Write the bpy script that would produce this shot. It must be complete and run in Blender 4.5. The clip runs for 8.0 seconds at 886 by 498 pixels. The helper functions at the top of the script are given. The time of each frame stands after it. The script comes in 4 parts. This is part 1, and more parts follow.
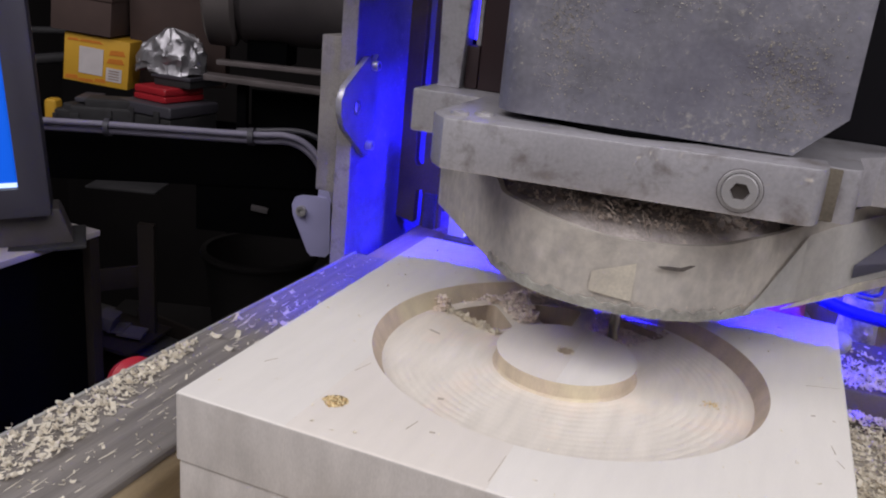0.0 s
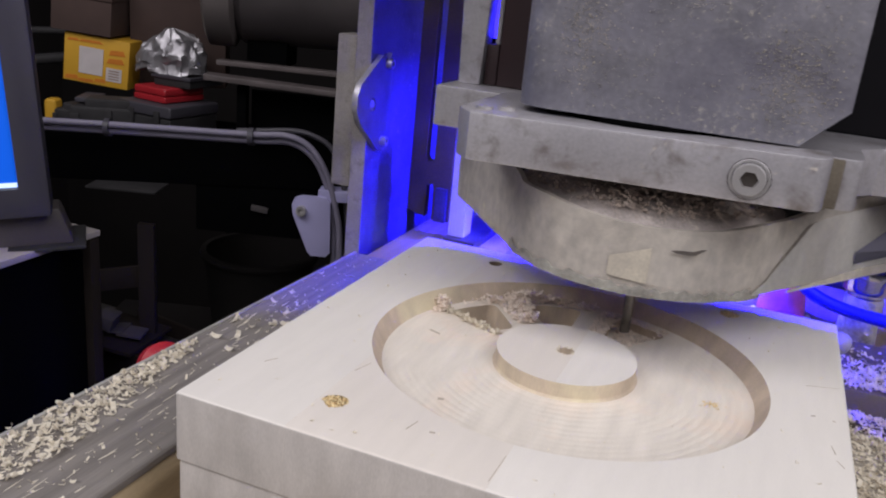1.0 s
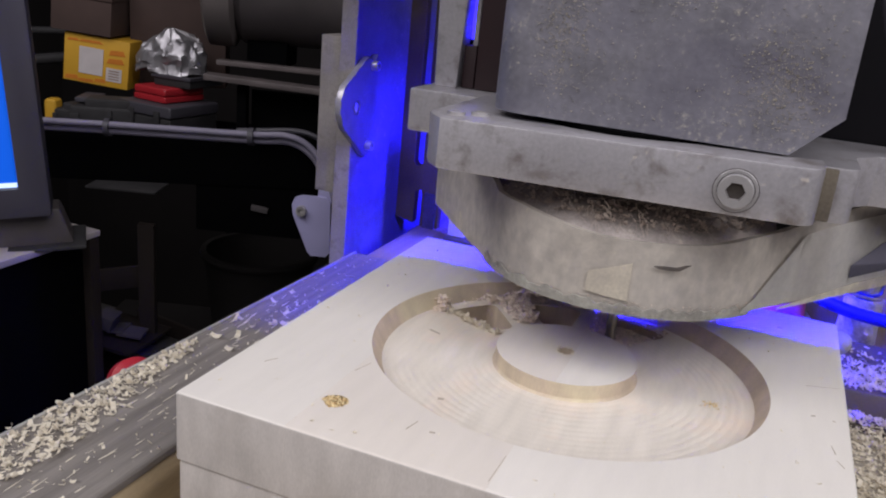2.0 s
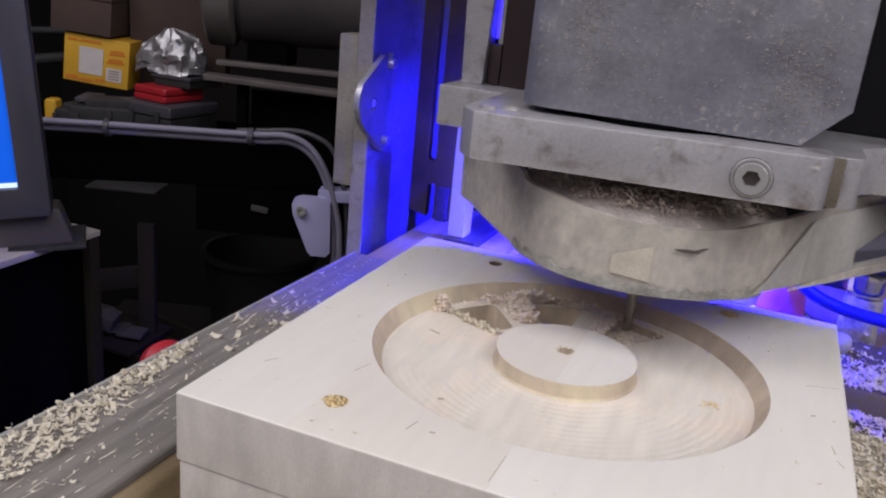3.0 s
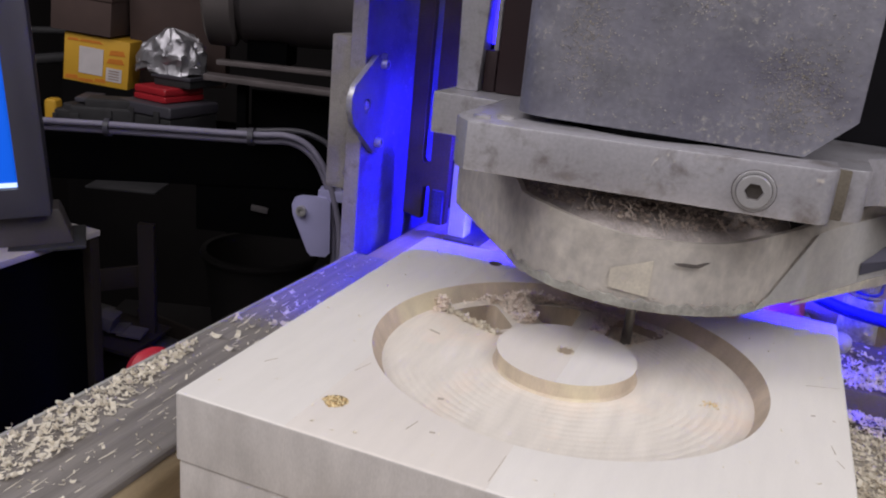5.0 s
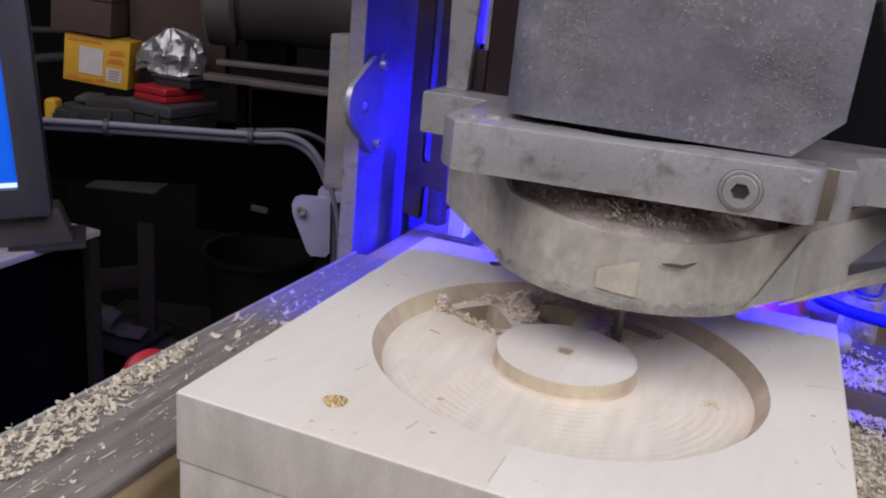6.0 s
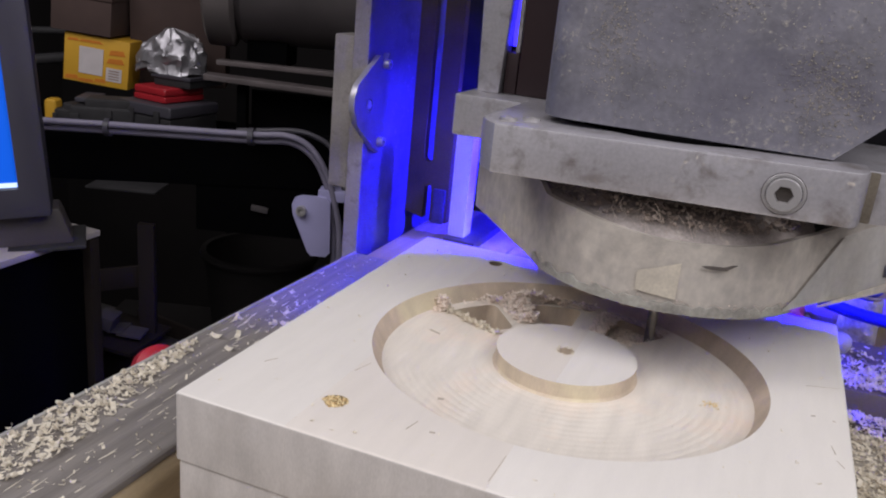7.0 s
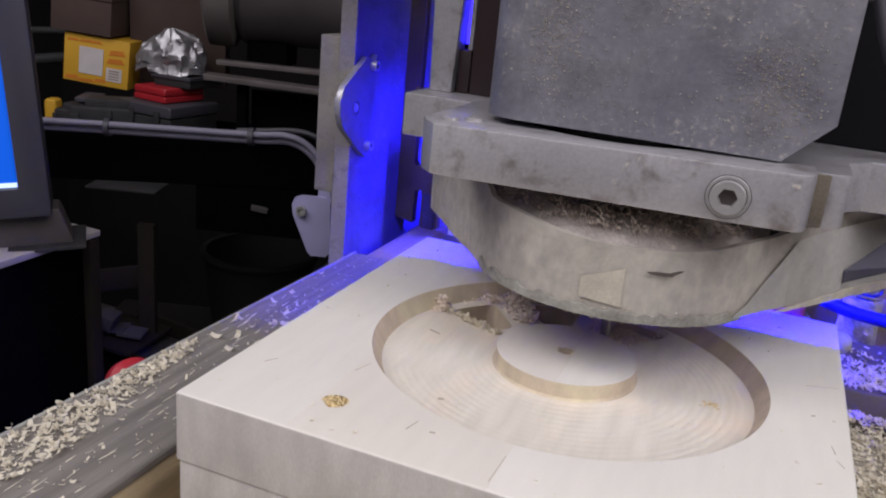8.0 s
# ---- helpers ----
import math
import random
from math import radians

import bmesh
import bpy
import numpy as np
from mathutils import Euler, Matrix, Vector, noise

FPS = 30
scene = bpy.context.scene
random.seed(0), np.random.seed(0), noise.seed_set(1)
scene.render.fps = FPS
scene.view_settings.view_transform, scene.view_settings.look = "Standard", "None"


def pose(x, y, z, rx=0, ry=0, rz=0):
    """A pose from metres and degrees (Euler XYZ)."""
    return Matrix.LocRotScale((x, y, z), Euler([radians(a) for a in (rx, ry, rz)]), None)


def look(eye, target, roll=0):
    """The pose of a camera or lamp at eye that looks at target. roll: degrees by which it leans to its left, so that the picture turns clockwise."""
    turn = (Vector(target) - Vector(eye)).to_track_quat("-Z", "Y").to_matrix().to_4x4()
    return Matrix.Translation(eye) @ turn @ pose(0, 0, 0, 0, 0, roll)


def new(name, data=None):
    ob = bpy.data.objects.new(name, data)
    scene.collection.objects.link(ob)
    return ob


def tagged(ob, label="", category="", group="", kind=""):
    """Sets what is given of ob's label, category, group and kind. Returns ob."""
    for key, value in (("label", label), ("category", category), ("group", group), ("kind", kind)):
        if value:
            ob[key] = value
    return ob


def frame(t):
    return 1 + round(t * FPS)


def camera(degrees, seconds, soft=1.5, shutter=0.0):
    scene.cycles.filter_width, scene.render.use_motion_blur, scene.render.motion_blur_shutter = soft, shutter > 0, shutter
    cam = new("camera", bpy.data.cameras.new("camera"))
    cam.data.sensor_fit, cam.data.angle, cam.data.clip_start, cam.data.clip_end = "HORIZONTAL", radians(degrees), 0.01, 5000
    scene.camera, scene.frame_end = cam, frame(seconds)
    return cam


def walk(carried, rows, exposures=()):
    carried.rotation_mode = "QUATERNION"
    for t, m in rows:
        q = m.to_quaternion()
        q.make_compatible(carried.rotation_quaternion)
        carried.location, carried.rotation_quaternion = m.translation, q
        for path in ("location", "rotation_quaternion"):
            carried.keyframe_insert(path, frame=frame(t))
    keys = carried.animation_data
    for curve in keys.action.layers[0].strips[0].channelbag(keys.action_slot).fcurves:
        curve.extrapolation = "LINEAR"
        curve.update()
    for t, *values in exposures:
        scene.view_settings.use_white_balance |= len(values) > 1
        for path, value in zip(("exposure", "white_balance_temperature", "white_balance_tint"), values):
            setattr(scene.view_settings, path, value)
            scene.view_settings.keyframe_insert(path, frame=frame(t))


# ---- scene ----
cam = camera(56.06, 8.0, soft=2.0, shutter=0.4)
K = 0.08  # metres per plan unit: the radius of the turned recess


def at(x, y, z, rx=0, ry=0, rz=0):
    """A pose from plan units and degrees."""
    return pose(x * K, y * K, z * K, rx, ry, rz)


EYE = Vector((0.7488, -3.9330, 1.7966)) * K
AIM = EYE + Vector((-0.33438, 0.88896, -0.31297))
walk(cam, [(0.0, look(EYE, AIM, 5.637)), (8.0, look(EYE, AIM, 5.637))])

# ---- light ----
world = bpy.data.worlds.new("workshop_air")
scene.world = world
world.use_nodes = True
world.node_tree.nodes["Background"].inputs[0].default_value = (0.75, 0.8, 1.0, 1)
world.node_tree.nodes["Background"].inputs[1].default_value = 0.02
scene.view_settings.exposure = 0.0


def area_lamp(name, eye, target, w, h, power, colour):
    data = bpy.data.lights.new(name, "AREA")
    data.shape, data.size, data.size_y, data.energy, data.color = "RECTANGLE", w, h, power, colour
    ob = new(name, data)
    ob.matrix_world = look(eye, target)
    return ob


area_lamp("ceiling_light", (0.22, -0.8, 1.1), (0.0, 0.0, 0.05), 1.9, 1.2, 16.8, (0.98, 0.95, 0.99))
# Unseen fill added to lift the faces turned left.
area_lamp("left_fill_light", (-0.95, -0.7, 1.15), (0.0, 0.05, 0.03), 0.7, 0.7, 8.0, (0.98, 0.95, 0.98))
area_lamp("right_ceiling_light", (1.05, -0.45, 0.95), (0.05, 0.05, 0.05), 0.8, 0.6, 6.5, (0.98, 0.95, 0.99))
# Unseen fill added to brighten the shelf in the background.
area_lamp("rear_fill_light", (-0.75, 0.75, 1.6), (-0.55, 1.0, 0.0), 0.5, 0.2, 0.9, (1.0, 0.93, 0.92))


# ---- materials ----
def material(name, base, rough=0.6, metal=0.0, var=0.25, scale=60.0, stretch=(1, 1, 1), bump=0.2, fine=900.0,
             dark=None, dust=None, dust_amount=0.0, dust_scale=90.0, stain=None, stain_amount=0.0, stain_scale=40.0, spec=0.5, through_light=0.0, patchy=0.0, vary=0.0):
    """Principled surface with a broad stain, a fine grain that also drives relief, and loose dust if asked."""
    m = bpy.data.materials.new(name)
    m.use_nodes = True
    nt = m.node_tree
    n, l = nt.nodes, nt.links
    b = n["Principled BSDF"]
    b.inputs["Roughness"].default_value, b.inputs["Metallic"].default_value = rough, metal
    b.inputs["Specular IOR Level"].default_value = spec
    co = n.new("ShaderNodeTexCoord")
    mp = n.new("ShaderNodeMapping")
    mp.inputs["Scale"].default_value = stretch
    l.new(co.outputs["Object"], mp.inputs["Vector"])
    broad, grain = n.new("ShaderNodeTexNoise"), n.new("ShaderNodeTexNoise")
    broad.inputs["Scale"].default_value, broad.inputs["Detail"].default_value = scale, 5
    grain.inputs["Scale"].default_value, grain.inputs["Detail"].default_value = fine, 3
    for t in (broad, grain):
        l.new(mp.outputs[0], t.inputs["Vector"])
    add = n.new("ShaderNodeMath")
    add.operation = "MULTIPLY_ADD"
    l.new(grain.outputs[0], add.inputs[0])
    add.inputs[1].default_value = 0.4
    l.new(broad.outputs[0], add.inputs[2])
    ramp = n.new("ShaderNodeMapRange")
    ramp.inputs[1].default_value, ramp.inputs[2].default_value = 0.45, 0.95
    l.new(add.outputs[0], ramp.inputs[0])
    mix = n.new("ShaderNodeMix")
    mix.data_type = "RGBA"
    low = dark or tuple(c * (1 - var) for c in base)
    mix.inputs[6].default_value, mix.inputs[7].default_value = (*low, 1), (*base, 1)
    l.new(ramp.outputs[0], mix.inputs[0])
    out = mix.outputs[2]
    if dust:
        d = n.new("ShaderNodeTexNoise")
        d.inputs["Scale"].default_value, d.inputs["Detail"].default_value = dust_scale, 8
        d.inputs["Roughness"].default_value = 0.75
        l.new(co.outputs["Object"], d.inputs["Vector"])
        r = n.new("ShaderNodeMapRange")
        r.inputs[1].default_value, r.inputs[2].default_value = 0.68 - dust_amount * 0.4, 0.8 - dust_amount * 0.4
        l.new(d.outputs[0], r.inputs[0])
        if patchy:
            pn, pr = n.new("ShaderNodeTexNoise"), n.new("ShaderNodeMapRange")
            pn.inputs["Scale"].default_value, pn.inputs["Detail"].default_value = patchy, 3
            pr.inputs[1].default_value, pr.inputs[2].default_value = 0.4, 0.62
            pr.inputs[3].default_value, pr.inputs[4].default_value = -0.03, 0.045
            l.new(co.outputs["Object"], pn.inputs["Vector"])
            l.new(pn.outputs[0], pr.inputs[0])
            sm = n.new("ShaderNodeMath")
            l.new(d.outputs[0], sm.inputs[0])
            l.new(pr.outputs[0], sm.inputs[1])
            l.new(sm.outputs[0], r.inputs[0])
        mx = n.new("ShaderNodeMix")
        mx.data_type = "RGBA"
        l.new(r.outputs[0], mx.inputs[0])
        l.new(out, mx.inputs[6])
        mx.inputs[7].default_value = (*dust, 1)
        out = mx.outputs[2]
        rr = n.new("ShaderNodeMapRange")
        rr.inputs[3].default_value, rr.inputs[4].default_value = rough, 0.95
        l.new(r.outputs[0], rr.inputs[0])
        l.new(rr.outputs[0], b.inputs["Roughness"])
        if metal:
            mm = n.new("ShaderNodeMapRange")
            mm.inputs[3].default_value, mm.inputs[4].default_value = metal, 0.0
            l.new(r.outputs[0], mm.inputs[0])
            l.new(mm.outputs[0], b.inputs["Metallic"])
    if stain:
        d = n.new("ShaderNodeTexNoise")
        d.inputs["Scale"].default_value, d.inputs["Detail"].default_value, d.inputs["Distortion"].default_value = stain_scale, 7, 0.25
        d.inputs["Roughness"].default_value = 0.65
        l.new(co.outputs["Object"], d.inputs["Vector"])
        r = n.new("ShaderNodeMapRange")
        r.inputs[1].default_value, r.inputs[2].default_value = 0.62 - stain_amount * 0.4, 0.82 - stain_amount * 0.4
        r.inputs[4].default_value = 0.8
        l.new(d.outputs[0], r.inputs[0])
        mx = n.new("ShaderNodeMix")
        mx.data_type = "RGBA"
        l.new(r.outputs[0], mx.inputs[0])
        l.new(out, mx.inputs[6])
        mx.inputs[7].default_value = (*stain, 1)
        out = mx.outputs[2]
    if vary:
        oi, vr, hs = n.new("ShaderNodeObjectInfo"), n.new("ShaderNodeMapRange"), n.new("ShaderNodeHueSaturation")
        vr.inputs[3].default_value, vr.inputs[4].default_value = 1 - vary, 1 + vary
        l.new(oi.outputs["Random"], vr.inputs[0])
        l.new(vr.outputs[0], hs.inputs["Value"])
        l.new(out, hs.inputs["Color"])
        out = hs.outputs[0]
    if through_light:
        tr, ms = n.new("ShaderNodeBsdfTranslucent"), n.new("ShaderNodeMixShader")
        ms.inputs[0].default_value = through_light
        l.new(out, tr.inputs[0])
        l.new(b.outputs[0], ms.inputs[1])
        l.new(tr.outputs[0], ms.inputs[2])
        l.new(ms.outputs[0], n["Material Output"].inputs[0])
    l.new(out, b.inputs["Base Color"])
    bp = n.new("ShaderNodeBump")
    bp.inputs["Strength"].default_value, bp.inputs["Distance"].default_value = bump, 0.0006
    l.new(add.outputs[0], bp.inputs["Height"])
    l.new(bp.outputs[0], b.inputs["Normal"])
    return m


def glow(name, colour, strength):
    m = bpy.data.materials.new(name)
    m.use_nodes = True
    b = m.node_tree.nodes["Principled BSDF"]
    b.inputs["Base Color"].default_value = (*colour, 1)
    b.inputs["Emission Color"].default_value = (*colour, 1)
    b.inputs["Emission Strength"].default_value = strength
    return m


def ringed(m, spacing, strength):
    """Adds the cutter's concentric ridges to a material's relief."""
    nt = m.node_tree
    n, l = nt.nodes, nt.links
    co, wave, b2 = n.new("ShaderNodeTexCoord"), n.new("ShaderNodeTexWave"), n.new("ShaderNodeBump")
    wave.wave_type, wave.rings_direction = "RINGS", "Z"
    wave.inputs["Scale"].default_value = 0.314 / spacing
    wave.inputs["Distortion"].default_value = 1.8
    wave.inputs["Detail"].default_value = 2
    wave.inputs["Detail Scale"].default_value = 3
    l.new(co.outputs["Object"], wave.inputs["Vector"])
    patch, span, mul = n.new("ShaderNodeTexNoise"), n.new("ShaderNodeMapRange"), n.new("ShaderNodeMath")
    patch.inputs["Scale"].default_value, patch.inputs["Detail"].default_value = 22.0, 3
    span.inputs[1].default_value, span.inputs[2].default_value = 0.42, 0.62
    span.inputs[3].default_value = 0.15
    mul.operation = "MULTIPLY"
    l.new(co.outputs["Object"], patch.inputs["Vector"])
    l.new(patch.outputs[0], span.inputs[0])
    l.new(wave.outputs["Fac"], mul.inputs[0])
    l.new(span.outputs[0], mul.inputs[1])
    l.new(mul.outputs[0], b2.inputs["Height"])
    b2.inputs["Strength"].default_value, b2.inputs["Distance"].default_value = strength, 0.0005
    b = n["Principled BSDF"]
    old = b.inputs["Normal"].links[0].from_socket
    l.new(old, b2.inputs["Normal"])
    l.new(b2.outputs[0], b.inputs["Normal"])
    return m


def pale_wood(name, base):
    return material(name, base, 0.62, var=0.06, scale=45, stretch=(4, 0.6, 3), bump=0.12, fine=500,
                    dust=(0.36, 0.27, 0.17), dust_amount=-0.03, dust_scale=190)


PALE = pale_wood("pale_wood", (0.73, 0.69, 0.645))
PALEWARM = pale_wood("warm_pale_wood", (0.72, 0.665, 0.61))
PALELIGHT = pale_wood("light_pale_wood", (0.755, 0.715, 0.67))
# Smudged end grain, toned darker than the top to shade the front faces.
ENDGRAIN = material("shaded_end_grain", (0.61, 0.57, 0.545), 0.7, var=0.3, scale=40, stretch=(2.5, 2.5, 0.8), bump=0.25, fine=700,
                    stain=(0.44, 0.4, 0.37), stain_amount=0.16, stain_scale=30)
# Dark brown stands in for the shade inside the drilled holes.
HOLESHADE = material("shaded_hole_wood", (0.26, 0.19, 0.13), 0.8, var=0.4, scale=60, bump=0.3)
CUT = ringed(material("milled_wood", (0.77, 0.71, 0.635), 0.7, var=0.16, scale=50, stretch=(4, 0.7, 2), bump=0.3, dust=(0.5, 0.36, 0.22), dust_amount=-0.12, dust_scale=90,
                       stain=(0.8, 0.65, 0.54), stain_amount=0.3, stain_scale=20, vary=0.04), 0.0033, 0.33)
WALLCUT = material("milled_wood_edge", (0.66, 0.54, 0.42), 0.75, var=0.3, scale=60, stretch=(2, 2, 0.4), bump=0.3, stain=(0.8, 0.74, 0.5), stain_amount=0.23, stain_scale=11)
SHAVING = material("wood_shaving", (0.86, 0.79, 0.66), 0.8, var=0.2, scale=120, bump=0.2, through_light=0.25)
HOUSEDUST = material("clinging_chip_dust", (0.78, 0.72, 0.58), 0.9, dark=(0.55, 0.5, 0.4), scale=60, bump=0.2, through_light=0.4)
TANDUST = material("tan_dust", (0.6, 0.5, 0.43), 0.9, var=0.3, scale=200, bump=0.3)
SAWDUST = material("sawdust", (0.95, 0.85, 0.76), 0.9, var=0.1, scale=300, bump=0.3, fine=2500, through_light=0.22)
DUSTBED = material("matted_sawdust", (0.62, 0.57, 0.5), 0.95, dark=(0.3, 0.27, 0.23), scale=200, bump=1.0, fine=1500)
CHIPBOARD = material("chip_crusted_board", (0.86, 0.82, 0.76), 0.9, dark=(0.62, 0.58, 0.54), scale=120, bump=0.9, fine=600, stain=(0.03, 0.03, 0.05), stain_amount=0.46, stain_scale=100)
PLANK = material("weathered_plank", (0.26, 0.235, 0.215), 0.75, dark=(0.13, 0.115, 0.105), scale=30, stretch=(8, 0.35, 4), bump=0.5,
                 fine=300, dust=(0.56, 0.51, 0.45), dust_amount=0.11, dust_scale=240)
PLANKSIDE = material("raw_plank_side", (0.42, 0.32, 0.19), 0.7, var=0.5, scale=30, stretch=(4, 0.4, 4), bump=0.3)
ALU = material("milled_aluminium", (0.57, 0.55, 0.585), 0.36, 0.45, dark=(0.36, 0.345, 0.37), scale=18, bump=0.15, fine=700,
               dust=(0.56, 0.5, 0.42), dust_amount=0.13, dust_scale=300, patchy=30,
               stain=(0.17, 0.14, 0.125), stain_amount=0.225, stain_scale=75)
ALUDULL = material("dull_aluminium", (0.45, 0.43, 0.4), 0.6, 0.15, var=0.3, scale=40, bump=0.2,
                   dust=(0.42, 0.38, 0.32), dust_amount=0.12, dust_scale=80)
CAST = material("dusty_cast_housing", (0.265, 0.257, 0.3), 0.5, 0.15, var=0.5, scale=45, bump=0.6, fine=420,
                dust=(0.45, 0.42, 0.36), dust_amount=0.29, dust_scale=520, patchy=13,
                stain=(0.12, 0.115, 0.15), stain_amount=0.44, stain_scale=22)
STEEL = material("bright_steel", (0.58, 0.56, 0.57), 0.35, 0.6, var=0.2, scale=80, bump=0.05)
ENDMETAL = material("grimy_painted_metal", (0.024, 0.024, 0.027), 0.6, dark=(0.01, 0.01, 0.012), scale=30, bump=0.5, spec=0.2, stain=(0.03, 0.03, 0.03), stain_amount=0.25, stain_scale=30)
CHROME = material("chrome", (0.8, 0.8, 0.82), 0.12, 1.0, var=0.1, scale=60, bump=0.02)
# Grey darkened because little white light falls on the side plate.
GANTRYPAINT = material("shaded_gantry_paint", (0.21, 0.205, 0.21), 0.55, var=0.5, scale=18, bump=0.25, stain=(0.08, 0.075, 0.07), stain_amount=0.27, stain_scale=30, dust=(0.42, 0.4, 0.37), dust_amount=0.18, dust_scale=200, patchy=14)
PENCIL = material("faint_mark", (0.5, 0.43, 0.36), 0.8, var=0.3, scale=200)
TOOLSTEEL = material("dull_tool_steel", (0.3, 0.28, 0.26), 0.4, 0.7, var=0.3, scale=80, bump=0.05)
DARKSTEEL = material("dark_steel", (0.16, 0.14, 0.13), 0.45, 0.8, var=0.3, scale=80, bump=0.1)
# Black paint taken near zero to hold the background's unlit dark too.
BLACK = material("shaded_black_steel", (0.002, 0.002, 0.0024), 0.75, var=0.4, scale=20, bump=0.1, spec=0.03)
BLACKDUST = material("dusty_black_metal", (0.5, 0.44, 0.415), 0.85, 0.0, var=0.6, scale=60, bump=0.4,
                     dust=(0.62, 0.54, 0.47), dust_amount=0.26, dust_scale=160)
DARKPLATE = material("unlit_slide_dark", (0.0045, 0.0035, 0.006), 0.6, var=0.4, scale=20, bump=0.1, spec=0.2)
SMOKY = material("smoky_film", (0.16, 0.155, 0.21), 0.35, var=0.3, scale=30, bump=0.1)
BROWNBAR = material("brown_stained_metal", (0.15, 0.125, 0.11), 0.6, var=0.4, scale=25, stretch=(0.6, 2, 2), bump=0.3, dust=(0.4, 0.35, 0.3), dust_amount=0.08, dust_scale=150)
MAROON = material("dark_red_paint", (0.02, 0.006, 0.008), 0.6, var=0.3, scale=30, bump=0.05)
MILKY = material("milky_plastic", (0.77, 0.705, 0.62), 0.5, dark=(0.36, 0.335, 0.315), scale=13, stretch=(1, 1, 0.7), bump=0.35, fine=260,
                 dust=(0.88, 0.82, 0.6), dust_amount=0.22, dust_scale=34, patchy=10,
                 stain=(0.34, 0.31, 0.285), stain_amount=0.39, stain_scale=42, through_light=0.2)
BEZEL = material("dark_monitor_plastic", (0.055, 0.051, 0.072), 0.5, var=0.12, scale=20, bump=0.05)
# Wood darkened to sit in the gloom beside and under the beam.
DIMWOOD = material("shade_dark_wood", (0.02, 0.0145, 0.013), 0.8, var=0.4, scale=15, bump=0.2, spec=0.2)
RIMGRIME = material("grimy_rim", (0.46, 0.45, 0.4), 0.7, dark=(0.13, 0.12, 0.11), scale=55, bump=0.6, fine=500,
                    dust=(0.74, 0.68, 0.58), dust_amount=0.12, dust_scale=130)
DRUM = material("warm_grey_drum_paint", (0.085, 0.073, 0.075), 0.55, var=0.4, scale=12, bump=0.15)
LAMINATE = material("worn_white_laminate", (0.42, 0.38, 0.37), 0.6, var=0.25, scale=15, bump=0.1)
DRUMRING = material("pale_drum_ring", (0.16, 0.138, 0.135), 0.55, var=0.3, scale=12, bump=0.1)
# Paper taken far below its own tone, as if in shade.
DIMPAPER = material("shade_dark_paper", (0.06, 0.052, 0.054), 0.8, var=0.3, scale=30, bump=0.2)
RACKRAIL = material("dull_rack_steel", (0.15, 0.125, 0.125), 0.55, 0.2, var=0.4, scale=30, bump=0.1)
ORANGE = material("orange_print", (0.6, 0.19, 0.015), 0.6, var=0.25, scale=60)
# Brown soaks up blue, so the web looks out of the lamp's reach.
WEBBROWN = material("blue_unlit_brown", (0.17, 0.135, 0.035), 0.7, dark=(0.09, 0.07, 0.02), scale=25, bump=0.3, spec=0.15)
EDGEMETAL = material("dusty_raw_steel", (0.39, 0.355, 0.34), 0.65, 0.1, dark=(0.2, 0.18, 0.17), scale=30, bump=0.3, dust=(0.42, 0.38, 0.34), dust_amount=0.14, dust_scale=180, stain=(0.1, 0.085, 0.075), stain_amount=0.2, stain_scale=60)
SHADEDGAP = material("shaded_gap_dust", (0.2, 0.17, 0.13), 0.9, dark=(0.05, 0.042, 0.036), scale=45, bump=0.6)
# Serves real grime and the painted shade round the clamp screw.
GRIMESHADE = material("grime_and_gap_shade", (0.13, 0.11, 0.1), 0.9, dark=(0.03, 0.027, 0.024), scale=60, bump=0.5)
YELLOWDUST = material("yellow_wood_dust", (0.88, 0.7, 0.4), 0.9, var=0.25, scale=150, bump=0.3)
# The lavender tint puts the blue lamp's light into the bracket's colour.
LAVENDER = material("blue_lit_enamel", (0.42, 0.4, 0.66), 0.45, var=0.12, scale=30, bump=0.05)
# Made paler to hold the light that comes through the flap.
CLEARISH = material("lightened_plastic", (0.84, 0.81, 0.78), 0.4, dark=(0.62, 0.6, 0.58), scale=20, bump=0.15, fine=400, through_light=0.25)
TAPE = material("yellowed_tape", (0.76, 0.69, 0.57), 0.6, dark=(0.4, 0.37, 0.32), scale=14, bump=0.2, stain=(0.42, 0.38, 0.34), stain_amount=0.3, stain_scale=30, through_light=0.22)
GREYPLASTIC = material("grey_plastic", (0.06, 0.056, 0.07), 0.5, var=0.12, scale=20, bump=0.05)
CABLE = material("grey_cable", (0.24, 0.22, 0.3), 0.5, var=0.2, scale=40, bump=0.05)
SCUFFED = material("scuffed_white_paint", (0.5, 0.48, 0.5), 0.6, dark=(0.22, 0.21, 0.24), scale=45, stretch=(1, 1, 0.5), bump=0.4, fine=300, dust=(0.75, 0.72, 0.68), dust_amount=0.12, dust_scale=110)
WHITEPAINT = material("white_enamel", (0.6, 0.58, 0.62), 0.45, var=0.12, scale=30, bump=0.05)
CARD = material("brown_card", (0.07, 0.042, 0.036), 0.85, var=0.3, scale=25, bump=0.15)
YELLOW = material("yellow_card", (0.62, 0.34, 0.025), 0.6, var=0.18, scale=25, bump=0.05)
LABEL = material("grey_paper_label", (0.55, 0.5, 0.5), 0.7, var=0.15, scale=60, bump=0.03)
INK = material("printed_ink", (0.3, 0.22, 0.18), 0.7, var=0.2, scale=60)
FOIL = material("crumpled_foil", (0.52, 0.5, 0.53), 0.42, 0.75, var=0.25, scale=30, bump=0.3)
REDP = material("red_plastic", (0.42, 0.018, 0.028), 0.45, var=0.2, scale=30, bump=0.05)
PINK = material("pink_silicone", (0.5, 0.1, 0.36), 0.3, var=0.35, scale=50, bump=0.25, fine=200)
